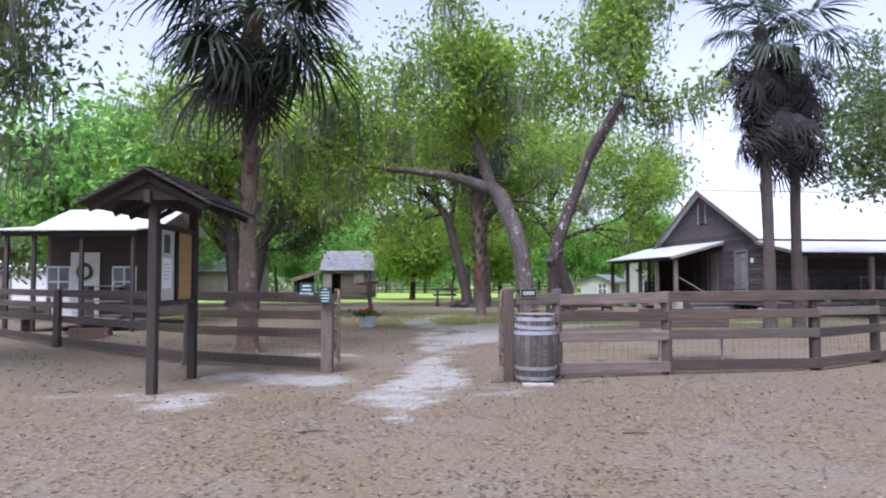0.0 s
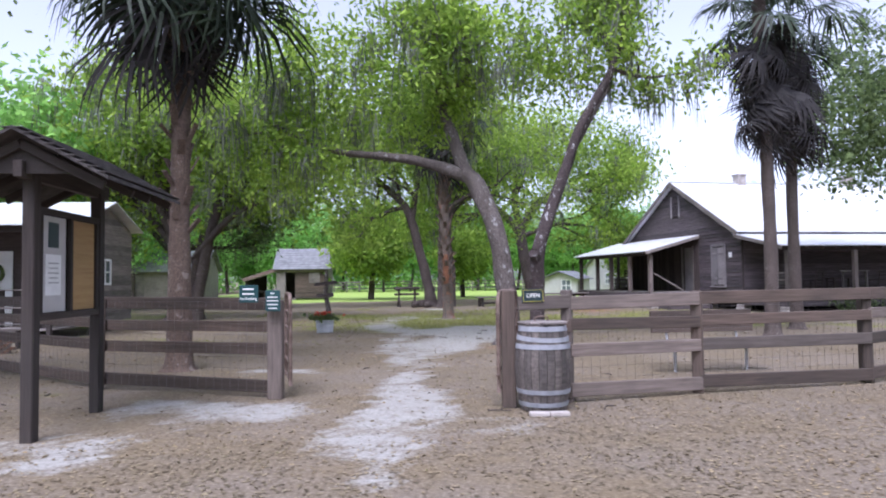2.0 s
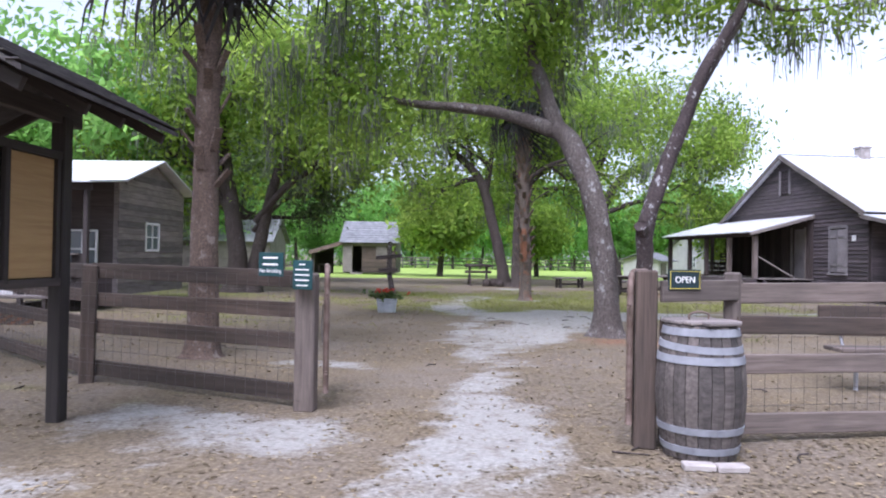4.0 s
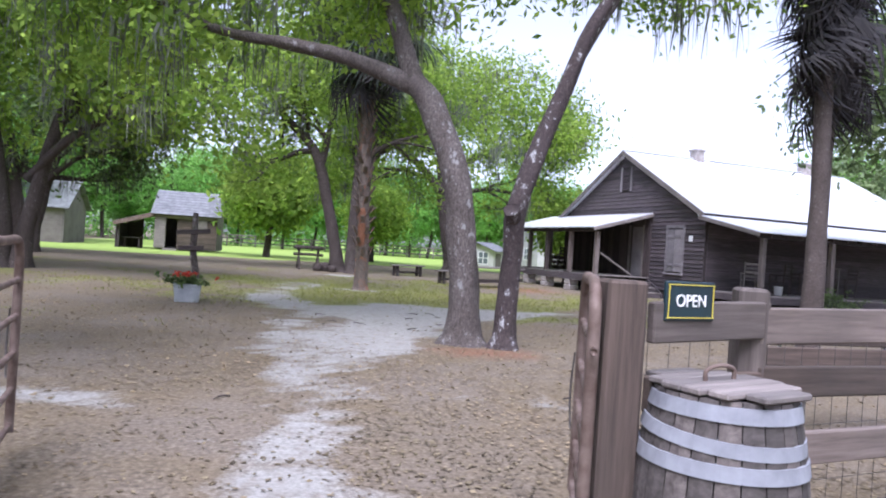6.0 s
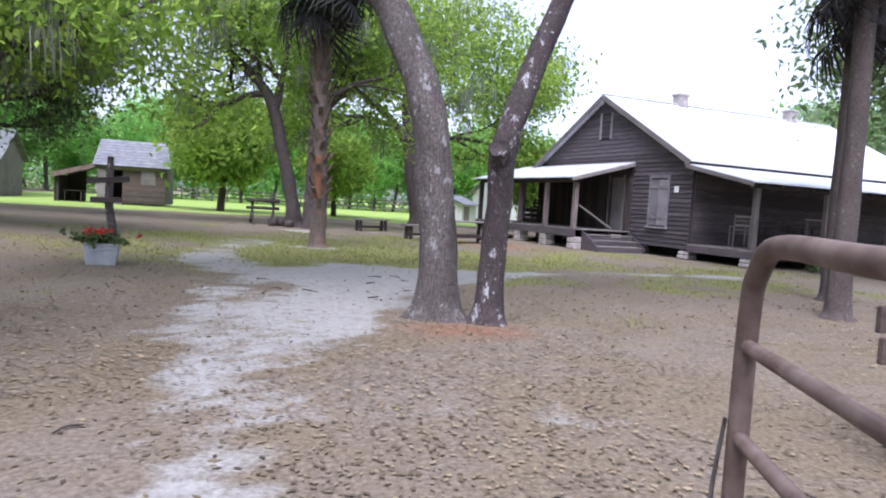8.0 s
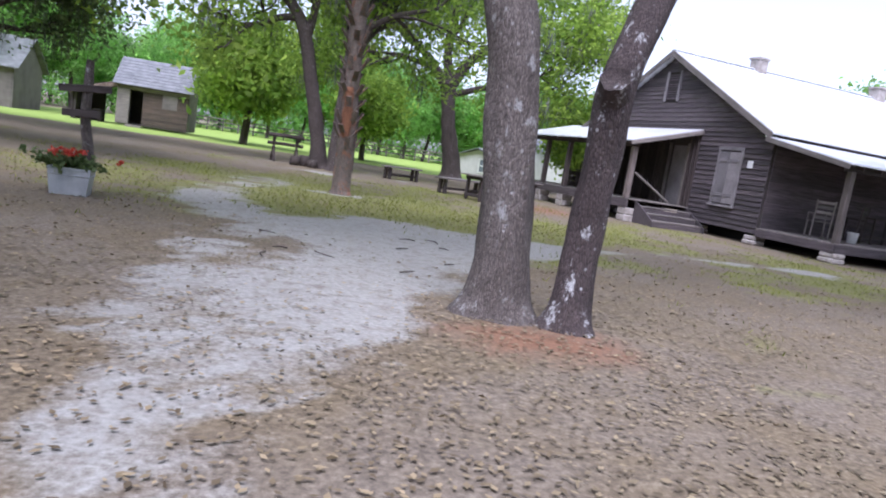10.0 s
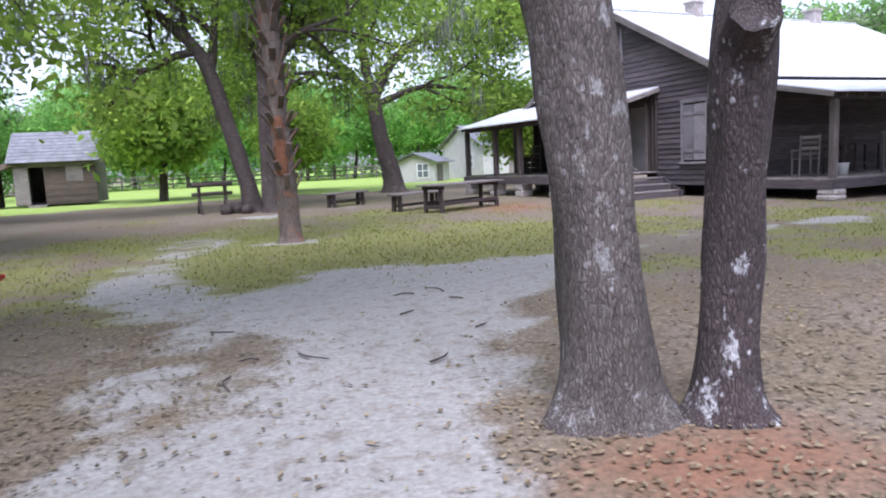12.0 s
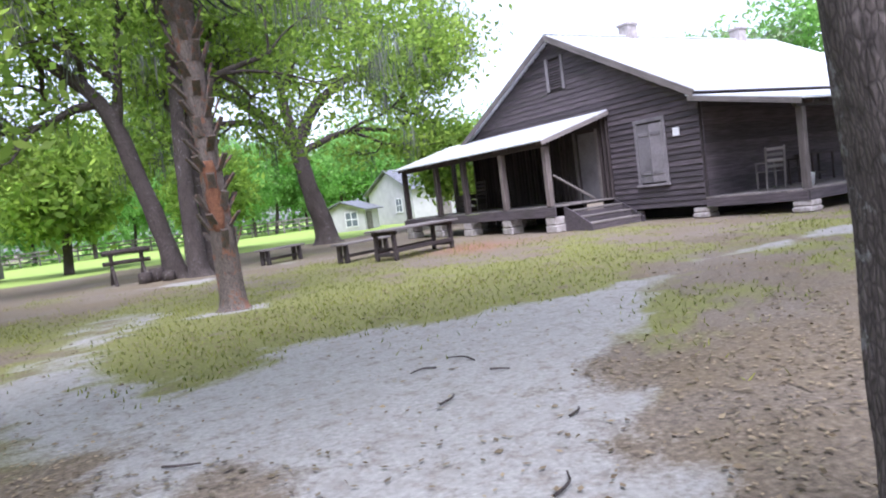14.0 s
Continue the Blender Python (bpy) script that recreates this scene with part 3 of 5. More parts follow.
for x in (-0.93, 0.93):
    slab("stringer", [(x, 0, 0), (x, -0.98, 0), (x, -0.98, 0.15), (x, -0.34, 0.5), (x, 0, 0.66)], 0.04, (1, 0, 0), M_SIDING, steps)

# closed window shutters, notice plate, attic louvre, door
shut = thing("shuttered_window", "", "")
shut.parent = house
for y in (1.31, 1.72):
    leaf = link("shutter", block(0.035, 0.4, 1.5, M_SHUTTER, 0.006), shut, pose(-0.065, y, 1.745), "grey plank shutter, closed")
    for z in (-0.5, 0.5):
        link("batten", block(0.02, 0.32, 0.09, M_SHUTTER), leaf, pose(-0.026, 0, z))
for y in (1.06, 1.97):
    link("casing", block(0.05, 0.09, 1.6, M_SHUTTER), shut, pose(-0.06, y, 1.745))
link("casing", block(0.06, 1.02, 0.1, M_SHUTTER), shut, pose(-0.06, 1.515, 2.59))
link("sill", block(0.1, 1.06, 0.06, M_SHUTTER), shut, pose(-0.08, 1.515, 0.92))
link("notice_plate", block(0.02, 0.2, 0.2, M_PAPER), house, pose(-0.075, 0.67, 2.18), "small white plate")
louvre = thing("attic_vent", "", "")
louvre.parent = house
for y in (4.46, 5.12):
    link("casing", block(0.05, 0.1, 0.98, M_SHUTTER), louvre, pose(-0.06, y, 4.5))
for k in range(11):
    link("slat", block(0.03, 0.56, 0.05, M_SIDING), louvre, pose(-0.05, 4.79, 4.1 + 0.076 * k, 0, 35, 0))
door = thing("house_door", "", "")
door.parent = house
link("door_panel", block(0.04, 0.78, 1.92, M_SHUTTER), door, pose(0.05, 3.85, ZD + 0.96))
for y in (DOOR[0] - 0.05, DOOR[1] + 0.05):
    link("casing", block(0.05, 0.1, 1.98, M_GREYWOOD), door, pose(-0.05, y, ZD + 0.98))


def clap(y0, y1, z, tone):
    beam("clapboard", (-0.035, y0, z), (-0.035, y1, z), 0.026, 0.17, tone, house, "", 0.004, 11)


z = ZB + 0.06
while z < ZP - 0.15:
    if z < ZA - 0.06:
        if 0.88 < z < 2.62:
            clap(0.0, 1.01, z, M_SIDING)
            clap(2.02, FA + 0.05, z, M_SIDING)
        else:
            clap(0.0, FA + 0.05, z, M_SIDING)
    else:
        u = HW * (z + 0.1 - ZE) / (ZP - ZE) if z > ZE - 0.1 else 0
        u = max(u, 0)
        if 3.98 < z < 5.02:
            clap(u, 4.4, z, M_SIDING)
            clap(5.18, 2 * HW - u, z, M_SIDING)
        else:
            clap(u, 2 * HW - u, z, M_SIDING)
    z += 0.145
y = FA + 0.1
k = 0
while y < 2 * HW - 0.05:
    if not DOOR[0] - 0.14 < y < DOOR[1] + 0.14:
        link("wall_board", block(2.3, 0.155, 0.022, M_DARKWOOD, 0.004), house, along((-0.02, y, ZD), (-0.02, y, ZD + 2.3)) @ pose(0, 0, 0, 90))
    y += 0.16
for k in range(21):
    z = ZB + 0.06 + 0.145 * k
    if z < ZE - 0.2:
        beam("clapboard", (0.05, -0.02, z), (HL, -0.02, z), 0.03, 0.165, M_SIDING, house, "", 0.004, 6)


# ---- things on the porches ----
def chair(m, material, label):
    c = thing("porch_chair", label, "chair", m, "porch chairs")
    for x in (-0.22, 0.22):
        beam("leg", (x, -0.2, 0), (x, -0.2, 0.42), 0.04, 0.04, material, c)
        beam("back_leg", (x, 0.22, 0), (x, 0.3, 1.0), 0.04, 0.04, material, c)
        beam("armrest", (x, -0.22, 0.64), (x, 0.26, 0.64), 0.06, 0.03, material, c)
        beam("arm_post", (x, -0.2, 0.42), (x, -0.2, 0.63), 0.04, 0.04, material, c)
    for k in range(4):
        beam("seat_slat", (-0.23, -0.18 + 0.11 * k, 0.43), (0.23, -0.18 + 0.11 * k, 0.43), 0.09, 0.02, material, c)
    for k in range(4):
        beam("back_slat", (-0.21, 0.24 + 0.018 * k, 0.55 + 0.13 * k), (0.21, 0.24 + 0.018 * k, 0.55 + 0.13 * k), 0.02, 0.07, material, c)
    return c


chair(HM @ pose(0.9, -1.1, ZS, 0, 0, 150), M_GREYWOOD, "weathered wooden armchair standing on the side porch")
chair(HM @ pose(2.3, -0.9, ZS, 0, 0, 200), M_DARKWOOD, "dark wooden armchair standing on the side porch")
chair(HM @ pose(5.2, -0.9, ZS, 0, 0, 180), M_DARKWOOD, "dark wooden armchair standing by the porch wall")
chair(HM @ pose(-1.2, 7.9, ZD, 0, 0, -80), M_DARKWOOD, "dark wooden armchair standing on the gable porch")


def porch_bench(m):
    b = thing("porch_table", "plain dark wooden side table on the porch", "table", m)
    link("tabletop", block(1.1, 0.5, 0.04, M_DARKWOOD), b, pose(0, 0, 0.72))
    for x in (-0.48, 0.48):
        for y in (-0.19, 0.19):
            beam("leg", (x, y, 0), (x, y, 0.7), 0.05, 0.05, M_DARKWOOD, b)
    beam("stretcher", (-0.48, 0, 0.2), (0.48, 0, 0.2), 0.04, 0.05, M_DARKWOOD, b)
    return b


porch_bench(HM @ pose(3.9, -0.5, ZS))
rail_stand = thing("washstand_rail", "grey wooden rail stand on the side porch", "stand", HM @ pose(3.4, -1.75, ZS))
for x in (-0.5, 0.5):
    beam("upright", (x, 0, 0), (x, 0, 0.95), 0.06, 0.06, M_GREYWOOD, rail_stand)
beam("top_rail", (-0.6, 0, 0.98), (0.6, 0, 0.98), 0.07, 0.05, M_GREYWOOD, rail_stand)
bucket = thing("white_bucket", "white enamel bucket on the porch boards", "bucket", HM @ pose(1.6, -1.6, ZS))
link("pail", lathe("pail", [(0.11, 0.0), (0.14, 0.28), (0.15, 0.29), (0.135, 0.285), (0.11, 0.04)], M_WHITE, 18), bucket)
crate = thing("firewood_box", "dark wooden box beside the porch wall", "box", HM @ pose(-0.6, 9.0, ZD))
for z in (0.1, 0.3, 0.5):
    beam("side_board", (-0.4, -0.3, z), (-0.4, 0.3, z), 0.03, 0.18, M_DARKWOOD, crate)
    beam("side_board", (0.4, -0.3, z), (0.4, 0.3, z), 0.03, 0.18, M_DARKWOOD, crate)
    beam("side_board", (-0.4, -0.3, z), (0.4, -0.3, z), 0.03, 0.18, M_DARKWOOD, crate)
    beam("side_board", (-0.4, 0.3, z), (0.4, 0.3, z), 0.03, 0.18, M_DARKWOOD, crate)


# ---- fence ----
def fence_run(points, levels, label, tones, inner=0.0):
    f = thing("board_fence", label, "fence", pose(points[0][0], points[0][1], 0))
    inv = Vector((-points[0][0], -points[0][1], 0))
    posts = []
    for k, (x, y, wide, tone, h) in enumerate(points):
        p = Vector((x, y, 0)) + inv
        q = Vector((x + rng.normal() * 0.012, y + rng.normal() * 0.012, h)) + inv
        beam("post", p, q, wide, 0.14, tone, f, "", 0.012, 0)
        posts.append(p)
    for k, (a, b) in enumerate(zip(posts[:-1], posts[1:])):
        d = (b - a).normalized()
        side = Vector((d.y, -d.x, 0)) * inner
        butt = 0.08 if k == 0 else -0.02
        for zz, hh in levels:
            dz1, dz2 = rng.normal(size=2) * 0.012
            beam("rail", a + side + Vector((0, 0, zz + dz1)) + d * butt, b + side + Vector((0, 0, zz + dz2)) + d * 0.02, 0.04, hh, tones[int(rng.integers(len(tones)))], f, "", 0.006)
    # square wire mesh stapled behind the boards
    pieces = []
    for a, b in zip(posts[:-1], posts[1:]):
        d = (b - a).normalized()
        side = Vector((d.y, -d.x, 0)) * (-0.085)
        n = max(int((b - a).length / 0.11), 2)
        for k in range(1, n):
            p = a.lerp(b, k / n) + side
            pieces.append(tube_data([(p.x, p.y, 0.06, 0.0018), (p.x, p.y, 1.14, 0.0018)], 3))
        for k in range(9):
            zz = 0.1 + 0.13 * k
            p, q = a + side, b + side
            pieces.append(tube_data([(p.x, p.y, zz, 0.0018), (q.x, q.y, zz, 0.0018)], 3))
    w = link("wire_mesh", joined("wire_mesh", pieces, M_WIRE), f, None, "thin square wire mesh")
    return f


LEVELS = [(1.12, 0.15), (0.86, 0.13), (0.58, 0.14), (0.13, 0.15)]
fence_run([(0.84, 10.04, 0.15, M_FENCE, 1.25), (1.52, 10.34, 0.12, M_FENCE_GREY, 1.24), (3.14, 10.85, 0.13, M_FENCE, 1.2), (5.5, 11.5, 0.13, M_FENCE, 1.2), (6.9, 12.5, 0.13, M_FENCE, 1.2), (9.4, 14.4, 0.13, M_FENCE, 1.2), (12.0, 16.3, 0.13, M_FENCE, 1.2), (16, 18.5, 0.13, M_FENCE, 1.2)], LEVELS, "brown weathered four-board wooden fence with wire mesh", [M_FENCE, M_FENCE, M_FENCE_GREY], 0.07)
fence_run([(-1.82, 10.72, 0.17, M_FENCE_GREY, 1.16), (-4.3, 11.5, 0.13, M_FENCE, 1.18), (-8.4, 14.4, 0.13, M_FENCE, 1.2), (-12, 17.2, 0.13, M_FENCE, 1.2), (-17, 20.5, 0.13, M_FENCE, 1.2)], LEVELS, "brown weathered wooden fence ending at the gateway", [M_FENCE], 0.07)


def tube_gate(m, length, label):
    """A bent-pipe farm gate that hangs at its origin and reaches along +x."""
    g = thing("pipe_gate", label, "gate", m, "gateway gates")
    r = 0.024
    link("outer_frame", tube("outer_frame", [(0, 0, 0.12, r), (0, 0, 0.6, r), (0, 0, 1.02, r), (0.04, 0, 1.13, r), (0.14, 0, 1.18, r), (length / 2, 0, 1.18, r), (length - 0.14, 0, 1.18, r), (length - 0.04, 0, 1.13, r), (length, 0, 1.02, r), (length, 0, 0.6, r), (length, 0, 0.12, r)], M_PIPE, 10), g)
    for z in (0.16, 0.36, 0.56, 0.76, 0.96):
        link("cross_pipe", tube("cross_pipe", [(0.0, 0, z, 0.017), (length, 0, z, 0.017)], M_PIPE, 8), g)
    for z in (0.3, 0.95):
        link("hinge", tube("hinge", [(-0.09, 0, z, 0.012), (0.0, 0, z, 0.012)], M_PIPE, 8), g)
    link("chain", tube("chain", [(length, 0.03, 0.8, 0.005), (length + 0.02, 0.04, 0.6, 0.006), (length, 0.03, 0.42, 0.005)], M_WIRE, 6), g)
    return g


tube_gate(pose(0.73, 10.0, 0.05, 0, 0, 73), 0.98, "rusty bent-pipe gate swung open at the gateway post")
tube_gate(pose(-1.66, 10.76, 0.03, 0, 0, 106), 0.98, "rusty bent-pipe gate standing open beside the fence")


# ---- barrel ----
def barrel(m):
    b = thing("wooden_barrel", "weathered oak barrel with pale painted hoops and a lid", "barrel", m)
    prof = lambda z: 0.235 + 0.058 * math.sin(math.pi * z / 0.88)
    n = 22
    for k in range(n):
        a0, a1 = 2 * math.pi * (k + 0.03) / n, 2 * math.pi * (k + 0.97) / n
        verts, faces = [], []
        zs = np.linspace(0, 0.88, 9)
        for z in zs:
            for a, rr in ((a0, prof(z)), ((a0 + a1) / 2, prof(z) + 0.004), (a1, prof(z)), (a1, prof(z) - 0.025), (a0, prof(z) - 0.025)):
                verts.append((rr * math.cos(a), rr * math.sin(a), z))
        for i in range(len(zs) - 1):
            for j in range(5):
                p, q = 5 * i + j, 5 * i + (j + 1) % 5
                faces.append((p, q, q + 5, p + 5))
        faces += [(4, 3, 2, 1, 0), tuple(range(len(verts) - 5, len(verts)))]
        link("stave", mesh_of("stave", verts, faces, M_STAVE), b)
    for z, hh, tilt in ((0.07, 0.045, 0), (0.2, 0.045, 0), (0.66, 0.05, 0), (0.745, 0.045, 4), (0.84, 0.05, 0)):
        r0, r1 = prof(z - hh / 2) + 0.006, prof(z + hh / 2) + 0.006
        me = lathe("hoop", [(r0 - 0.004, -hh / 2), (r0 + 0.003, -hh / 2), (r1 + 0.003, hh / 2), (r1 - 0.004, hh / 2)], M_HOOP, 40, False)
        link("hoop", me, b, pose(0, 0, z, tilt, 0, 0), "pale grey painted iron hoop")
    lid = thing("lid", "", "", pose(0, 0, 0.885))
    lid.parent = b
    for k in range(6):
        y = -0.205 + 0.082 * k
        half = math.sqrt(0.242 ** 2 - min(abs(y), 0.23) ** 2)
        beam("lid_board", (-half, y, 0.012), (half, y, 0.012), 0.079, 0.024, M_GREYWOOD, lid)
    link("handle", tube("handle", [(-0.08, 0.02, 0.02, 0.008), (-0.075, 0.02, 0.06, 0.008), (0, 0.02, 0.075, 0.008), (0.075, 0.02, 0.06, 0.008), (0.08, 0.02, 0.02, 0.008)], M_PIPE, 8), lid, None, "bent iron handle")
    return b


barrel(pose(1.19, 9.92, 0.012, 0, 0, 25))
brick_m = [thing("support_brick", "pale worn paving block under the barrel", "block", pose(1.1 + 0.2 * k, 9.57, 0.02, 0, 0, 10 * k), "barrel blocks") for k in range(2)]
for ob in brick_m:
    link("slab_stone", block(0.2, 0.1, 0.045, M_STONE, 0.008), ob)


# ---- signs ----
def lettering(name, words, size, m, material, parent, deep=0.002):
    cu = bpy.data.curves.new(name, "FONT")
    cu.body, cu.size, cu.extrude, cu.align_x, cu.align_y = words, size, deep, "CENTER", "CENTER"
    cu.materials.append(material)
    ob = new(name, cu)
    ob.matrix_basis = m
    ob.parent = parent
    return ob


def board_sign(name, label, m, w, h, material, rows, size, border=False):
    """A flat signboard that faces its own -y."""
    s = thing(name, label, "sign", m)
    link("panel", block(w, 0.018, h, material, 0.004), s)
    n = len(rows)
    for k, words in enumerate(rows):
        z = (n - 1) / 2 * h / (n + 0.6) - k * h / (n + 0.6)
        if words.startswith("|"):
            link("text_bar", block(w * float(words[1:]), 0.004, size * 0.36, M_LETTER, 0.0005), s, pose(0, -0.011, z))
        else:
            lettering("lettering", words, size, pose(0, -0.0105, z, 90), M_LETTER, s)
    if border:
        for dz in (-1, 1):
            link("border", block(w - 0.01, 0.004, 0.003, M_YELLOW, 0.0005), s, pose(0, -0.011, dz * (h / 2 - 0.012)))
            link("border", block(0.003, 0.004, h - 0.024, M_YELLOW, 0.0005), s, pose(dz * (w / 2 - 0.012), -0.011, 0))
    return s


d = Vector((1.63 - 0.84, 10.38 - 10.04, 0)).normalized()
ang = math.degrees(math.atan2(d.y, d.x))
board_sign("open_sign", "dark green OPEN sign with a yellow border on the fence", pose(1.11, 10.06, 1.185, 0, 0, ang), 0.265, 0.145, M_SIGN, ["OPEN"], 0.064, True)
d2 = Vector((-1.82 + 4.3, 10.72 - 11.5, 0)).normalized()
ang2 = math.degrees(math.atan2(d2.y, d2.x))
board_sign("rules_sign", "blue-green arched notice sign on the fence top", pose(-2.12, 10.66, 1.23, 0, 0, ang2), 0.25, 0.2, M_SIGNBLUE, ["|0.6", "|0.62", "No Smoking"], 0.045)
board_sign("hours_sign", "blue-green small notice sign on the gate post", pose(-1.81, 10.55, 1.15, 0, 0, ang2), 0.19, 0.24, M_SIGNBLUE, ["|0.3", "|0.7", "|0.75", "|0.7", "|0.6"], 0.03)


# ---- notice kiosk ----
KA, KB = Vector((-3.44, 8.62, 0)), Vector((-3.56, 10.0, 0))
kd = (KB - KA).normalized()
kiosk = thing("notice_kiosk", "dark timber notice kiosk with a small gabled roof", "kiosk", Matrix.Translation(KA) @ pose(0, 0, 0, 0, 0, math.degrees(math.atan2(kd.y, kd.x))) @ Matrix.Diagonal((1, 0.82, 0.9, 1)))
KL = (KB - KA).length
for x in (0, KL):
    beam("post", (x, 0, 0), (x, 0, 2.6), 0.13, 0.13, M_KIOSK, kiosk, "", 0.012)
beam("top_beam", (-0.25, 0, 2.62), (KL + 0.22, 0, 2.62), 0.09, 0.16, M_KIOSK, kiosk)
for x in (-0.2, KL * 0.33, KL * 0.66, KL + 0.2):
    for s in (-1, 1):
        beam("rafter", (x, 0, 2.86), (x, s * 0.85, 2.46), 0.045, 0.09, M_KIOSK, kiosk)
for s in (-1, 1):
    slab("roof_panel", [(-0.35, 0, 2.97), (KL + 0.3, 0, 2.97), (KL + 0.3, s * 0.95, 2.5), (-0.35, s * 0.95, 2.5)], 0.035, (0, 0, 1), M_KROOF, kiosk, "dark mossy roofing")
    for k in range(9):
        f = (k + 0.5) / 9
        beam("roof_batten", (-0.36, s * 0.95 * f, 2.97 - 0.47 * f + 0.043), (KL + 0.31, s * 0.95 * f, 2.97 - 0.47 * f + 0.043), 0.1, 0.012, M_KROOF, kiosk)
slab("gable_board", [(-0.18, -0.7, 2.58), (-0.18, 0.7, 2.58), (-0.18, 0, 2.92)], 0.03, (1, 0, 0), M_KIOSK, kiosk)
link("back_panel", block(KL - 0.1, 0.03, 1.05, M_KIOSK), kiosk, pose(KL / 2, 0.03, 1.73))
link("plywood_panel", block(0.52, 0.02, 0.98, M_PLY, 0.003), kiosk, pose(KL * 0.72, -0.012, 1.73), "bare tan plywood panel")
link("pale_panel", block(0.5, 0.02, 0.98, M_TAN, 0.003), kiosk, pose(KL * 0.26, -0.012, 1.73), "pale beige pin board")
link("notice_sheet", block(0.3, 0.004, 0.42, M_PAPER, 0.001), kiosk, pose(KL * 0.26, -0.026, 1.62), "white paper notice")
for k in range(5):
    link("text_bar", block(0.2 - 0.03 * (k % 2), 0.003, 0.012, M_STEEL, 0.0005), kiosk, pose(KL * 0.26, -0.029, 1.74 - 0.05 * k))
link("small_notice", block(0.2, 0.004, 0.26, M_SIGN, 0.001), kiosk, pose(KL * 0.26, -0.026, 2.03))
for x in (0.1, KL * 0.5, KL - 0.1):
    beam("frame_stile", (x, -0.03, 1.2), (x, -0.03, 2.26), 0.05, 0.05, M_KIOSK, kiosk)
for zz in (1.2, 2.26):
    beam("frame_rail", (0.05, -0.03, zz), (KL - 0.05, -0.03, zz), 0.05, 0.07, M_KIOSK, kiosk)


# ---- trees ----
def grow(base, direction, length, radius, r, depth, out, tips, bend=0.25, z_min=1.5):
    """Branch lines that fork and thin; their ends are kept for leaves."""
    p = np.array(base, float)
    d = np.array(direction, float)
    d /= np.linalg.norm(d)
    line = [(*p, radius)]
    n = 4
    for k in range(n):
        d = d + r.normal(size=3) * bend + np.array([0, 0, 0.05])
        d /= np.linalg.norm(d)
        p = p + d * length / n
        p[2] = max(p[2], z_min)
        line.append((*p, radius * (1 - 0.55 * (k + 1) / n)))
        if depth <= 2:
            tips.append(p.copy())
    out.append(line)
    if depth > 0:
        for k in range(3):
            w = d + r.normal(size=3) * 0.65
            j = int(r.integers(2, n + 1))
            grow(line[j][:3], w, length * 0.68, line[j][3] * 0.75, r, depth - 1, out, tips, bend, z_min)


def moss_at(points, r, per=9, drop=0.9):
    """Hanging grey beards of moss."""
    quads = []
    for p in points:
        for _ in range(per):
            q = np.array(p) + r.normal(size=3) * np.array([0.22, 0.22, 0.1])
            h = drop * r.uniform(0.3, 1.2)
            for _k in range(3):
                w = r.uniform(0.008, 0.025)
                a = r.uniform(0, np.pi)
                s = np.array([np.cos(a), np.sin(a), 0]) * w
                lean = r.normal(size=3) * np.array([0.06, 0.06, 0])
                o = r.normal(size=3) * 0.05
                quads.append([q + o - s, q + o + s, q + o + s * 0.3 + lean - [0, 0, h * 0.55], q + o - s * 0.9 + lean - [0, 0, h * 0.5]])
                quads.append([q + o - s * 0.9 + lean - [0, 0, h * 0.5], q + o + s * 0.5 + lean - [0, 0, h * 0.5], q + o + lean * 1.5 - [0, 0, h], q + o - s * 0.2 + lean * 1.4 - [0, 0, h * 0.96]])
    return np.array(quads)


def tree(name, label, base, stems, seed, bark_mat, leaf_mat, leaf, per, spread, depth=2, limb=2.2, moss=0, shoots=3, sides=12, blobs=(), kind="tree", z_min=2.4):
    """An oak: given stems, grown branches, leaf clumps and moss; stems are lines of (x, y, z, radius) from the base."""
    r = np.random.default_rng(seed)
    t = thing(name, label, kind, pose(*base, 0))
    tips, lines = [], []
    for k, (stem, ends) in enumerate(stems):
        link("trunk" if k < 2 and stem[0][2] < 0.2 else "limb", tube("trunk", stem, M_SPOTBARK if name == "forked_oak" and k in (1, 5) else bark_mat, sides, 0.22, 8, 0.35 if stem[0][2] < 0.2 else 0.0), t)
        end = np.array(stem[-1])
        d = end[:3] - np.array(stem[-2][:3])
        if ends:
            for j in range(shoots):
                q = np.array(stem[-1 - (j % 2)])
                grow(q[:3], d / np.linalg.norm(d) + r.normal(size=3) * 0.7, limb, q[3] * 0.7, r, depth, lines, tips, 0.25, z_min)
    if lines:
        link("branchwork", joined("branchwork", [tube_data(l, 6, 0.1, 2) for l in lines], bark_mat, True), t, None, "forking lichened branches")["kind"] = "stuff"
    centres = [p for p in tips]
    for (x, y, z, rx, ry, rz, n) in blobs:
        k = r.normal(size=(n, 3))
        k /= np.linalg.norm(k, axis=1, keepdims=True)
        k *= (r.uniform(0.15, 1, (n, 1)) ** 0.45)
        centres += list(k * [rx, ry, rz] + [x, y, z])
    c = np.array(centres)
    c = c[c[:, 2] > z_min - 0.2]
    q = leaves_at(clumps(c, spread, per, r), leaf, r)
    link("crown", quads_mesh("crown", q, leaf_mat), t, None, "")
    if moss:
        pick = c[r.permutation(len(c))[:moss]]
        link("moss", quads_mesh("moss", moss_at(pick, r), M_MOSS), t, None, "hanging grey Spanish moss")
    return t


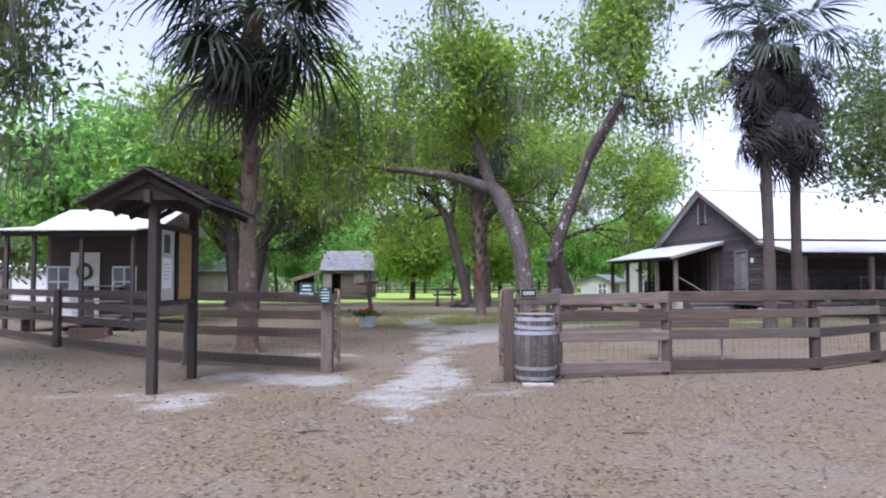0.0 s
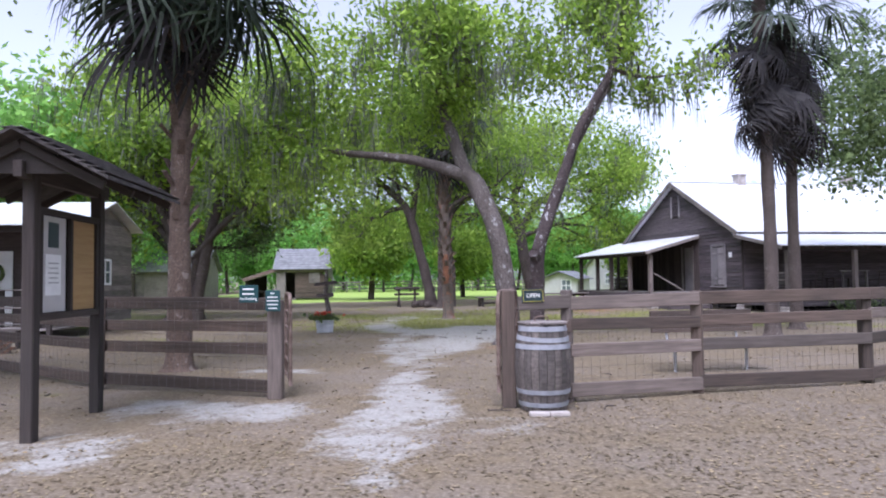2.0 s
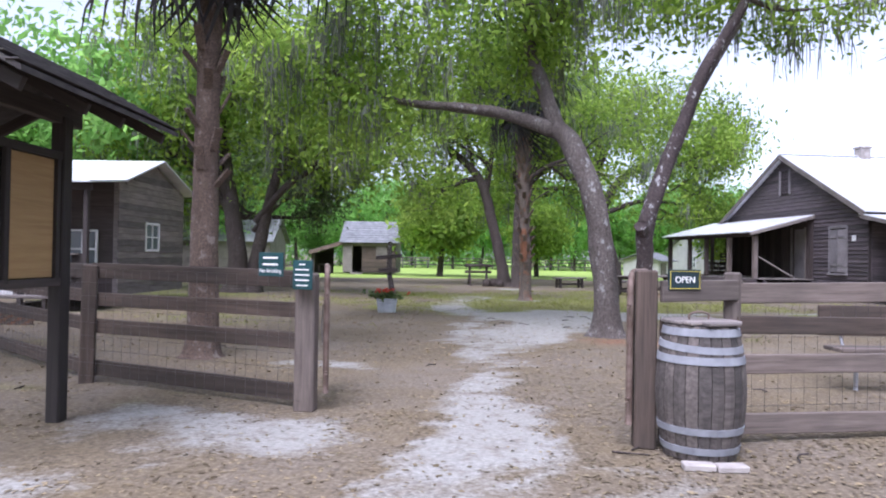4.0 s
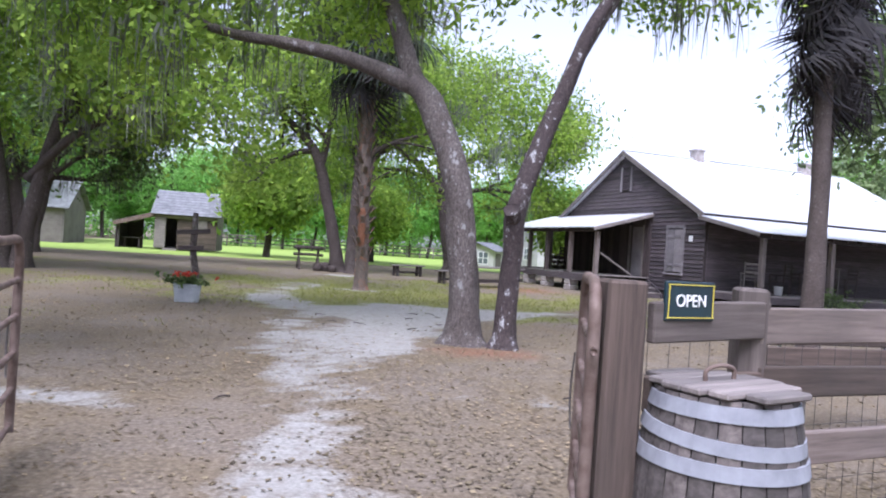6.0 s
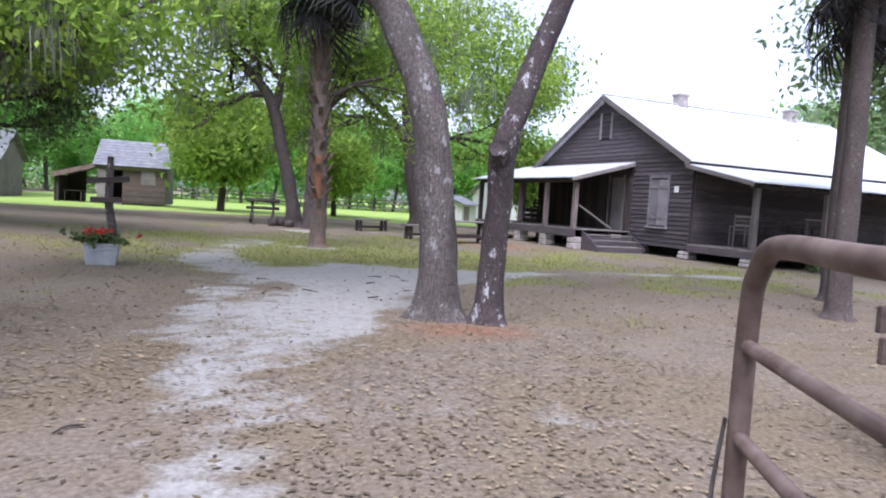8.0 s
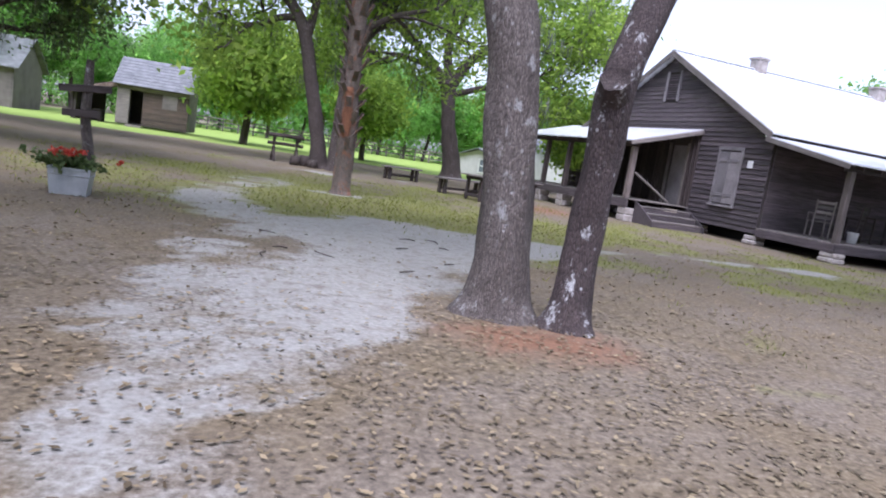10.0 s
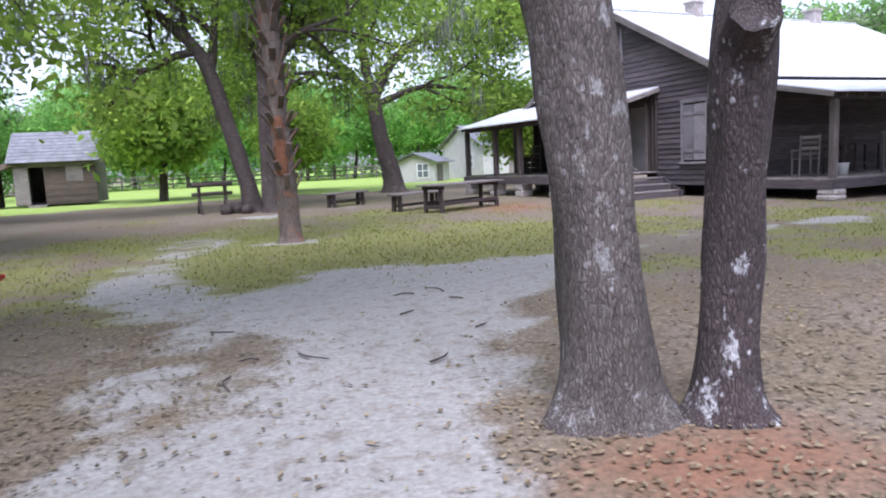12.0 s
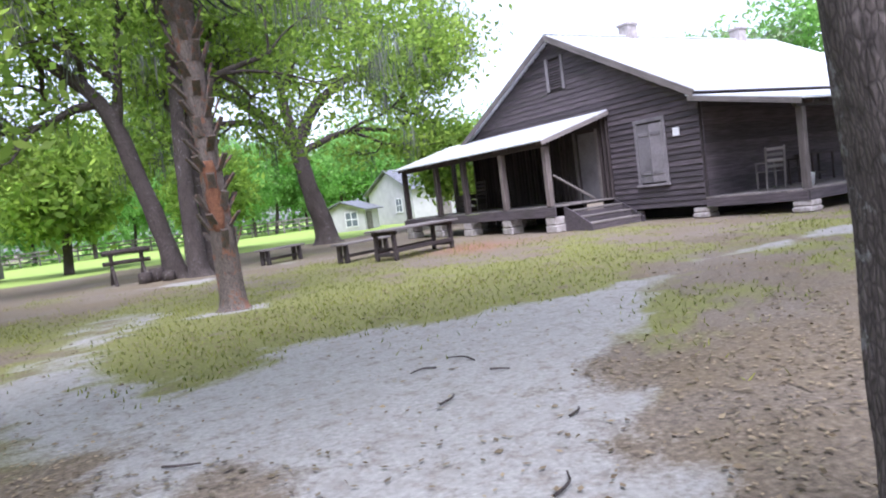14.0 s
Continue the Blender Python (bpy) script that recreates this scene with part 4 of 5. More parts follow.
# the forked oak beside the trail
tree("forked_oak", "live oak with two lichened trunks and bright spring leaves", (1.62, 17.08), [
    ([(-0.15, 0.1, -0.05, 0.28), (-0.16, 0.1, 0.5, 0.225), (-0.24, 0.12, 1.4, 0.205), (-0.4, 0.2, 2.4, 0.2), (-0.75, 0.5, 3.3, 0.19), (-1.05, 0.7, 3.75, 0.15)], False),
    ([(0.39, -0.1, -0.05, 0.2), (0.4, -0.1, 0.4, 0.15), (0.42, -0.14, 1.2, 0.135), (0.43, -0.2, 1.9, 0.145), (0.75, 0.0, 2.8, 0.13), (1.05, 0.1, 3.6, 0.115), (1.45, 0.2, 4.6, 0.10), (2.2, 0.4, 5.9, 0.08), (2.6, 0.5, 7.0, 0.06)], True),
    ([(-1.0, 0.68, 3.65, 0.15), (-1.3, 0.9, 4.6, 0.13), (-1.55, 1.0, 5.5, 0.11), (-1.45, 1.1, 7.0, 0.08)], True),
    ([(-0.95, 0.66, 3.6, 0.14), (-1.9, 0.8, 3.95, 0.11), (-2.9, 1.0, 4.15, 0.09), (-3.9, 1.2, 4.3, 0.07), (-4.9, 1.4, 4.7, 0.045), (-5.8, 1.5, 5.2, 0.03)], True),
    ([(1.25, 0.15, 4.1, 0.08), (1.7, 0.5, 4.8, 0.06), (2.2, 0.8, 5.6, 0.04)], False),
    ([(0.42, -0.15, 1.68, 0.12), (0.36, -0.3, 1.8, 0.115), (0.31, -0.41, 1.88, 0.105)], False),
], 11, M_OAKBARK, M_LEAF, 0.15, 30, 0.34, 2, 1.4, 110, 4, 16,
    [(-1.8, 2.2, 6.6, 3.4, 2.6, 1.8, 230), (1.4, 1.5, 6.8, 1.7, 2.0, 1.4, 70), (-3.6, 2.4, 5.6, 2.2, 2.0, 1.4, 120)], z_min=3.0)

# the clump of oaks by the bench
tree("leaning_oaks", "clump of tall leaning oaks hung with moss", (-0.4, 36.3), [
    ([(-0.25, 0.2, -0.05, 0.36), (-0.35, 0.2, 0.7, 0.27), (-0.85, 0.2, 2.9, 0.23), (-1.5, 0.3, 4.9, 0.19), (-2.9, 0.4, 6.3, 0.14)], True),
    ([(0.35, -0.4, -0.05, 0.34), (0.3, -0.4, 0.7, 0.25), (0.3, -0.3, 2.9, 0.21), (0.4, -0.2, 5.2, 0.17), (0.5, 0.0, 7.0, 0.13)], True),
    ([(0.65, 0.4, -0.05, 0.24), (0.75, 0.5, 1.5, 0.17), (0.6, 0.6, 4.0, 0.14), (1.3, 0.9, 6.0, 0.1)], True),
    ([(-1.2, 0.25, 4.2, 0.16), (-1.0, 0.3, 5.4, 0.12), (-0.8, 0.4, 7.0, 0.09)], True),
    ([(0.4, -0.2, 4.6, 0.12), (1.6, -0.2, 5.4, 0.09), (3.0, -0.2, 5.9, 0.06)], True),
], 21, M_OAKBARK2, M_LEAF, 0.2, 24, 0.55, 2, 2.6, 120, 4, 14,
    [(-1.2, 0.5, 8.6, 4.6, 4.0, 2.2, 210), (2.8, 0.5, 8.0, 3.2, 3.2, 1.8, 110), (-4.2, 0.5, 6.9, 2.6, 2.4, 1.5, 70)], z_min=3.4)

# the wide oak before the lawn
tree("spreading_oak", "wide live oak with bare spreading limbs and moss", (5.2, 45.2), [
    ([(0.15, 0, -0.05, 0.55), (0.05, 0, 0.8, 0.42), (-0.35, 0, 2.6, 0.36), (-0.65, 0, 4.4, 0.34)], False),
    ([(-0.6, 0, 4.1, 0.26), (-1.8, 0, 5.5, 0.2), (-3.4, 0.2, 6.6, 0.14), (-5.0, 0.4, 7.0, 0.09)], True),
    ([(-0.6, 0, 4.1, 0.28), (0.4, 0, 5.8, 0.22), (2.2, 0.3, 7.0, 0.15), (3.8, 0.4, 7.8, 0.09)], True),
    ([(-0.62, 0, 4.3, 0.24), (-0.9, 0.2, 6.4, 0.18), (-0.6, 0.4, 8.6, 0.1)], True),
    ([(-0.5, 0, 3.9, 0.16), (1.6, -0.3, 4.6, 0.11), (3.8, -0.5, 4.4, 0.07)], True),
    ([(-1.4, 0, 5.0, 0.14), (-3.0, -0.3, 5.3, 0.1), (-4.6, -0.4, 5.2, 0.06)], True),
], 31, M_OAKBARK2, M_LEAF, 0.26, 20, 0.6, 2, 3.0, 160, 4, 14,
    [(0, 0.5, 9.8, 6.0, 5.0, 2.0, 300), (4.5, 0, 8.2, 2.8, 2.8, 1.6, 90), (-4.5, 0, 8.2, 2.6, 2.8, 1.5, 90)], z_min=3.6)

# the shade oaks left of the yard
for k, (x, y, s) in enumerate(((-13.5, 37.5, 1.0), (-9.5, 27.5, 0.9))):
    tree("mossy_oak", "dark live oak heavy with grey moss", (x, y), [
        ([(0, 0, -0.05, 0.4), (0.05, 0, 1.0, 0.3), (-0.2, 0, 3.0, 0.25), (-0.6, 0, 5.2, 0.18)], True),
        ([(0.5, 0.2, -0.05, 0.3), (0.7, 0.2, 1.4, 0.2), (1.3, 0.1, 3.8, 0.16), (2.0, 0, 5.5, 0.12)], True),
        ([(-0.1, 0, 2.6, 0.16), (-1.6, 0.2, 4.2, 0.12), (-3.2, 0.3, 5.0, 0.08)], True),
        ([(0.6, 0.2, 2.4, 0.14), (2.2, -0.4, 3.8, 0.1), (4.0, -0.6, 4.4, 0.07)], True),
    ], 41 + k, M_OAKBARK2, M_LEAF_DARK if k == 0 else M_LEAF, 0.22, 22, 0.55, 2, 2.6, 190, 4, 12,
        [(0, 0, 7.4, 5.2 * s, 4.2, 2.4, 300), (3.5, -0.5, 5.6, 2.4, 2.0, 1.5, 110), (-3.5, 0, 5.6, 2.4, 2.2, 1.4, 90)], z_min=3.1)

# crowns that reach in from beside the view
tree("corner_oak", "dark oak reaching over the approach", (-10.5, 10.5), [
    ([(0, 0, -0.05, 0.4), (0, 0, 1.5, 0.3), (0.3, 0, 3.6, 0.25), (0.8, 0, 5.4, 0.18)], True),
    ([(0.2, 0, 3.0, 0.18), (1.8, 0.2, 4.6, 0.12), (3.4, 0.3, 5.4, 0.07)], True),
], 51, M_OAKBARK2, M_LEAF_DARK, 0.15, 26, 0.4, 2, 2.2, 50, 4, 12, [(2.6, 0.4, 5.6, 1.9, 2.0, 1.6, 130), (0, 0, 7, 4, 3, 2, 160)], z_min=3.2)
tree("yard_oak", "dark oak beyond the tall palms", (17.0, 20.0), [
    ([(0, 0, -0.05, 0.4), (0, 0, 1.6, 0.3), (-0.3, 0, 3.6, 0.25), (-0.8, 0, 5.4, 0.18)], True),
    ([(-0.2, 0, 3.6, 0.18), (-1.5, 2.2, 5.8, 0.12), (-3.0, 4.2, 7.0, 0.07)], True),
], 52, M_OAKBARK2, M_LEAF_DARK, 0.2, 24, 0.5, 2, 1.8, 0, 4, 12, [(-3.6, 4.0, 5.9, 2.3, 2.2, 2.0, 210), (-1.2, 2.0, 7.2, 2.6, 2.4, 1.8, 150), (0, 0, 9, 3.6, 3.2, 1.8, 130)], z_min=3.6)


# ---- palms ----
def fan_frond(name, material, length, droop, seed):
    """One fan leaf: a stalk and a fan of long split blades."""
    r = np.random.default_rng(seed)
    v, f = tube_data([(0, 0, 0, 0.018), (length * 0.25, 0, 0.06, 0.014), (length * 0.5, 0, 0.02 - droop * 0.12, 0.01)], 5, 0, 4)
    tip = np.array([length * 0.48, 0, 0.02 - droop * 0.12])
    v = list(v)
    for k in range(26):
        a = (k / 25 - 0.5) * 4.0 + r.normal() * 0.04
        d = np.array([math.cos(a), math.sin(a), 0.12 * math.cos(2 * a)])
        s = np.array([-math.sin(a), math.cos(a), 0])
        l = length * 0.62 * (0.75 + 0.25 * math.cos(a)) * r.uniform(0.85, 1.1)
        w = 0.028
        sag = droop * (0.25 + 0.2 * r.uniform()) * l
        o = len(v)
        v += [tip, tip + d * l * 0.5 - s * w - [0, 0, sag * 0.2], tip + d * l * 0.5 + s * w - [0, 0, sag * 0.2 - 0.01], tip + d * l * 0.86 - s * w * 0.5 - [0, 0, sag * 0.85], tip + d * l * 0.86 + s * w * 0.5 - [0, 0, sag * 0.85], tip + d * l - [0, 0, sag * 1.5]]
        f += [(o, o + 1, o + 2), (o + 1, o + 3, o + 4, o + 2), (o + 3, o + 5, o + 4)]
    return mesh_of(name, v, f, material)


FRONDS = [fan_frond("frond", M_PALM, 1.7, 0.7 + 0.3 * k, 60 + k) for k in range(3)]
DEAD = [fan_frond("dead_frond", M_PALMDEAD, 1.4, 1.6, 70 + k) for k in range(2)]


def palm(label, base, line, bark_mat, green, dead, seed, boots=0, size=1.0, sides=14, low=0.5):
    r = np.random.default_rng(seed)
    t = thing("cabbage_palm", label, "palm", pose(*base, 0))
    link("trunk", tube("trunk", line, bark_mat, sides, 0.16, 8, 0.25), t)
    top = Vector(line[-1][:3])
    for k in range(green):
        a, el = 360 * k * 0.382, -55 + 110 * (k / max(green - 1, 1)) ** 0.8
        link("frond", FRONDS[k % 3], t, Matrix.Translation(top + Vector((0, 0, 0.4 * (el + 55) / 110))) @ pose(0, 0, 0, 0, 0, a + r.uniform(-15, 15)) @ pose(0, 0, 0, r.uniform(-20, 20), -el, 0) @ Matrix.Scale(size * r.uniform(0.85, 1.15), 4))
    for k in range(dead):
        a = 360 * k * 0.382
        drop = -0.15 - 2.4 * (k / max(dead, 1)) * (dead > 20) - 0.6 * (dead <= 20) * k / max(dead, 1)
        link("dead_frond", DEAD[k % 2], t, Matrix.Translation(top + Vector((0, 0, drop * size))) @ pose(0, 0, 0, 0, 0, a) @ pose(0, 0, 0, r.uniform(-40, 40), 52 + r.uniform(-28, 26), 0) @ Matrix.Scale(size * r.uniform(0.8, 1.1), 4))
    ln = smooth_line(line, 8)
    for k in range(boots):
        p = ln[int(len(ln) * (low + (0.99 - low) * k / boots))]
        a = 360 * k * 0.382
        link("leaf_stub", block(0.3, 0.12, 0.03, bark_mat, 0.01), t, Matrix.Translation((p[0], p[1], p[2])) @ pose(0, 0, 0, 0, 0, a) @ Matrix.Translation((p[3] * 0.95 + 0.07, 0, 0.05)) @ pose(0, 0, 0, r.uniform(-12, 12), -58 + r.uniform(-12, 12), 0))
    return t


palm("cabbage palm with a rough trunk and drooping dark fronds", (-4.0, 13.4), [(0, 0, -0.05, 0.27), (0, 0, 0.35, 0.2), (0.0, 0, 2.2, 0.155), (0.02, 0, 4.2, 0.15), (0.05, 0, 6.5, 0.2)], M_PALMBARK, 40, 8, 81, 34, 1.25)
palm("tall thin palm with a skirt of dead dark fronds", (7.42, 18.2), [(0, 0, -0.05, 0.22), (0, 0, 0.5, 0.16), (0.0, 0, 3.0, 0.135), (-0.1, 0, 7.6, 0.15)], M_PALMGREY, 13, 26, 82, 0, 1.0)
palm("tall palm with a dark shaggy crown of dead fronds", (8.95, 20.2), [(0, 0, -0.05, 0.22), (0, 0, 0.5, 0.16), (-0.02, 0, 3.0, 0.135), (0.05, 0, 7.8, 0.15)], M_PALMGREY, 13, 28, 83, 0, 1.05)
red_palm = palm("palm with flaking reddish bark and old leaf stubs", (0.12, 26.8), [(0.06, 0, -0.05, 0.25), (0.05, 0, 0.4, 0.19), (0.0, 0, 2.4, 0.165), (-0.08, 0, 4.6, 0.18), (-0.1, 0, 7.0, 0.21)], M_REDBARK, 34, 8, 84, 96, 1.2, 14, 0.34)


def torn_strip(line, z0, z1, facing, half, out):
    """A ragged sheet of bare inner bark wrapped round one side of a trunk."""
    ln = smooth_line(line, 8)
    verts, faces, n, m = [], [], 16, 9
    for i in range(n):
        z = z0 + (z1 - z0) * i / (n - 1)
        x, y, rad = (np.interp(z, ln[:, 2], ln[:, k]) for k in (0, 1, 3))
        wide = half * (0.55 + 0.45 * math.sin(math.pi * i / (n - 1))) * (1 + 0.35 * noise.noise((0.0, z * 4, 7.0)))
        for k in range(m):
            w = facing + wide * (2 * k / (m - 1) - 1)
            rr = rad + (out if 0 < k < m - 1 and 0 < i < n - 1 else -0.03) + 0.012 * noise.noise((w * 3, z * 5, 1.0))
            verts.append((x + rr * math.cos(w), y + rr * math.sin(w), z))
    for i in range(n - 1):
        for k in range(m - 1):
            p = i * m + k
            faces.append((p, p + 1, p + m + 1, p + m))
    return mesh_of("bare_bark", verts, faces, M_TORN, True)


RED_LINE = [(0.06, 0, -0.05, 0.25), (0.05, 0, 0.4, 0.19), (0.0, 0, 2.4, 0.165), (-0.08, 0, 4.6, 0.18), (-0.1, 0, 7.0, 0.21)]
link("bare_bark", torn_strip(RED_LINE, 1.15, 2.25, -1.75, 0.75, 0.035), red_palm, None, "bare orange-brown inner bark")

# ---- far trees ----
def far_tree(name, label, seed, leaf_mat, height, radius):
    r = np.random.default_rng(seed)
    t = thing(name, label, "tree", pose(0, 0, -60))
    lines, tips = [[(0, 0, 0, 0.22), (r.normal() * 0.2, 0, height * 0.3, 0.17), (r.normal() * 0.4, r.normal() * 0.3, height * 0.6, 0.1)]], []
    for k in range(6):
        grow((0, 0, height * r.uniform(0.28, 0.5)), (r.normal(), r.normal(), 0.9), height * 0.32, 0.08, r, 1, lines, tips, 0.25, 1.2)
    link("trunk", tube("trunk", lines[0], M_OAKBARK2, 7, 0.1, 3), t)
    tagged(link("boughs", joined("boughs", [tube_data(l, 5, 0.1, 2) for l in lines[1:]], M_OAKBARK2, True), t), kind="stuff")
    k = r.normal(size=(230, 3))
    k /= np.linalg.norm(k, axis=1, keepdims=True)
    k *= r.uniform(0.2, 1, (230, 1)) ** 0.4
    lump = 1 + 0.3 * np.sin(k[:, :1] * 5 + seed) * np.cos(k[:, 1:2] * 4)
    c = k * lump * [radius, radius, height * 0.36] + [0, 0, height * 0.62]
    link("crown", quads_mesh("crown", leaves_at(clumps(np.vstack([c, np.array(tips)]), 0.5, 24, r), 0.42, r), leaf_mat), t)
    return t


FAR = [far_tree("far_oak", "leafy bright green tree at the wood's edge", 91, M_LEAF_FAR, 9.5, 3.6),
       far_tree("far_oak", "broad green tree at the wood's edge", 92, M_LEAF_FAR, 11.5, 4.2),
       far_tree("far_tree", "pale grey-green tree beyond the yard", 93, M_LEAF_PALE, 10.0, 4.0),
       far_tree("young_tree", "slim round-crowned young tree", 94, M_LEAF, 6.0, 2.3)]
r = np.random.default_rng(5)
spots = []
for k in range(34):
    x = -46 + k * 3.0 + r.normal() * 1.0
    spots.append((int(r.integers(0, 2)), x, 76 + r.uniform(0, 8) + 0.002 * x * x, r.uniform(0.6, 0.95)))
for k in range(30):
    spots.append((int(r.integers(0, 3)), -60 + k * 4.2 + r.normal(), 92 + r.uniform(0, 10), r.uniform(0.75, 1.2)))
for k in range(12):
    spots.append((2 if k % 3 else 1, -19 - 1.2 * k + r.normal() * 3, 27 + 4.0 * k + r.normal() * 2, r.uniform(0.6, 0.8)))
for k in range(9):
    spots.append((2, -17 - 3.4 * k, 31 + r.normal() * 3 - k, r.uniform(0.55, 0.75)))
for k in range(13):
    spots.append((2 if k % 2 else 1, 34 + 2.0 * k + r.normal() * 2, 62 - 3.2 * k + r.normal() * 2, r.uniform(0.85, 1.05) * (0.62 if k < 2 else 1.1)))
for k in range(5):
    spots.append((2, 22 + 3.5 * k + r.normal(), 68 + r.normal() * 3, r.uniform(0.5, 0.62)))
spots += [(3, -5.2, 50.5, 1.05), (3, 1.2, 53.5, 0.85), (3, 12.5, 47.5, 0.8), (1, -22, 60, 1.2), (1, -29, 52, 1.2)]
# unseen trees, added behind and far beside the walk
spots += [(1, x, y, 1.2) for x, y in ((-20, -16), (-8, -20), (6, -19), (19, -14), (27, 2), (-26, -2))]
for kind_, x, y, s in spots:
    copy_thing(FAR[kind_], pose(x, y, 0, 0, 0, r.uniform(0, 360)) @ Matrix.Scale(s, 4))
for ob in FAR:
    for child in list(ob.children_recursive):
        bpy.data.objects.remove(child)
    bpy.data.objects.remove(ob)

# ---- low undergrowth at the wood's edge ----
u = np.random.default_rng(8)
ux = u.uniform(-60, 60, 900)
bush = clumps(np.stack([ux, 86 + u.uniform(-4, 8, 900), u.uniform(0.3, 3.2, 900)], 1), 0.8, 22, u)
tagged(new("undergrowth", quads_mesh("undergrowth", leaves_at(bush, 0.5, u), M_LEAF_FAR)), "dense green undergrowth at the wood's edge", "bushes", kind="stuff")


# ---- left cabin ----
cabin = thing("porch_cabin", "small grey clapboard cabin with a tin-roofed porch", "cabin", pose(-9.25, 18.8, 0, 0, 0, 4))
CW, CD, CP = 3.1, 3.6, 1.5
slab("wall", [(0, CP, 0.3), (0, CP + CD, 0.3), (0, CP + CD, 2.95), (0, CP + CD / 2, 3.55), (0, CP, 2.95)], 0.1, (-1, 0, 0), M_GREYWOOD, cabin)
slab("wall", [(-CW, CP, 0.3), (-CW, CP + CD, 0.3), (-CW, CP + CD, 2.95), (-CW, CP + CD / 2, 3.55), (-CW, CP, 2.95)], 0.1, (1, 0, 0), M_GREYWOOD, cabin)
slab("wall", [(-0.1, CP, 0.3), (-CW + 0.1, CP, 0.3), (-CW + 0.1, CP, 2.95), (-0.1, CP, 2.95)], 0.1, (0, 1, 0), M_DARKWOOD, cabin)
slab("wall", [(-0.1, CP + CD, 0.3), (-CW + 0.1, CP + CD, 0.3), (-CW + 0.1, CP + CD, 2.95), (-0.1, CP + CD, 2.95)], 0.1, (0, -1, 0), M_GREYWOOD, cabin)
for k in range(20):
    z = 0.36 + 0.145 * k
    y0, y1 = CP - 0.02, CP + CD + 0.02
    if z > 2.9:
        h = (z - 2.85) / 0.65 * CD / 2
        y0, y1 = y0 + h, y1 - h
    if y1 - y0 < 0.2:
        continue
    if 1.35 < z < 2.0:
        beam("clapboard", (0.025, y0, z), (0.025, CP + 1.3, z), 0.03, 0.16, M_GREYWOOD, cabin, "", 0.004, -6)
        beam("clapboard", (0.025, CP + 2.1, z), (0.025, y1, z), 0.03, 0.16, M_GREYWOOD, cabin, "", 0.004, -6)
    else:
        beam("clapboard", (0.025, y0, z), (0.025, y1, z), 0.03, 0.16, M_GREYWOOD, cabin, "", 0.004, -6)
win = thing("side_window", "", "", pose(0.02, CP + 1.7, 1.68))
win.parent = cabin
link("pane", block(0.02, 0.66, 0.6, M_GLASS), win)
for y in (-0.36, 0, 0.36):
    link("window_bar", block(0.06, 0.06 if y else 0.03, 0.7, M_WHITE), win, pose(0.01, y, 0))
for z in (-0.34, 0, 0.34):
    link("window_bar", block(0.055, 0.76, 0.06 if z else 0.03, M_WHITE), win, pose(0.01, 0, z))
for s in (-1, 1):
    y = CP + CD / 2 + s * (CD / 2 + 0.25)
    slab("roof", [(0.3, CP + CD / 2, 3.62), (-CW - 0.3, CP + CD / 2, 3.62), (-CW - 0.3, y, 2.9), (0.3, y, 2.9)], 0.04, (0, 0, 1), M_TIN, cabin, "pale tin roof")
slab("porch_roof", [(0.3, CP - 0.1, 2.93), (-CW - 0.5, CP - 0.1, 2.93), (-CW - 0.5, -0.25, 2.74), (0.3, -0.25, 2.74)], 0.04, (0, 0, 1), M_TIN, cabin, "pale tin porch roof")
beam("eave_beam", (0.2, 0, 2.66), (-CW - 0.4, 0, 2.66), 0.1, 0.13, M_DARKWOOD, cabin)
for x in (0.1, -1.3, -2.6, -CW - 0.25):
    beam("porch_post", (x, 0, 0.0), (x, 0, 2.6), 0.1, 0.1, M_DARKWOOD, cabin)
for k in range(10):
    beam("deck_board", (0.1, 0.08 + 0.15 * k, 0.28), (-CW, 0.08 + 0.15 * k, 0.28), 0.143, 0.035, M_GREYWOOD, cabin)
cd = thing("cabin_door", "", "", pose(-1.95, CP - 0.04, 0.3))
cd.parent = cabin
link("door_panel", block(0.85, 0.04, 1.9, M_WHITE), cd, pose(0, 0, 0.96), "off-white door")
link("wreath", tube("wreath", [(0.2 * math.cos(a), -0.04, 1.35 + 0.2 * math.sin(a), 0.045) for a in np.linspace(0, 2 * math.pi, 13)], M_LEAF_DARK, 8, 0.5), cd, None, "green leaf wreath")
for x in (-0.8, -2.72):
    w = thing("front_window", "", "", pose(x, CP - 0.03, 1.35))
    w.parent = cabin
    link("pane", block(0.6, 0.02, 0.8, M_GLASS), w)
    for dx in (-0.33, 0, 0.33):
        link("window_bar", block(0.05, 0.05, 0.9, M_WHITE), w, pose(dx, -0.01, 0))
    for dz in (-0.43, 0, 0.43):
        link("window_bar", block(0.7, 0.045, 0.05, M_WHITE), w, pose(0, -0.01, dz))
panel = thing("leaning_whiteboard", "pale painted board leaning on the cabin porch", "whiteboard", cabin.matrix_basis @ pose(-2.0, 0.4, 0.3, 12, 0, 0))
link("sheet", block(0.55, 0.03, 0.85, M_WHITE), panel, pose(0, 0, 0.43))
rack = thing("porch_shelf", "dark wooden shelf rack on the cabin porch", "shelf", cabin.matrix_basis @ pose(-0.9, 0.6, 0.3))
for x in (-0.5, 0.5):
    beam("upright", (x, 0, 0), (x, 0, 0.95), 0.05, 0.3, M_DARKWOOD, rack)
for z in (0.1, 0.5, 0.93):
    beam("shelf", (-0.52, 0, z), (0.52, 0, z), 0.32, 0.03, M_GREYWOOD, rack)
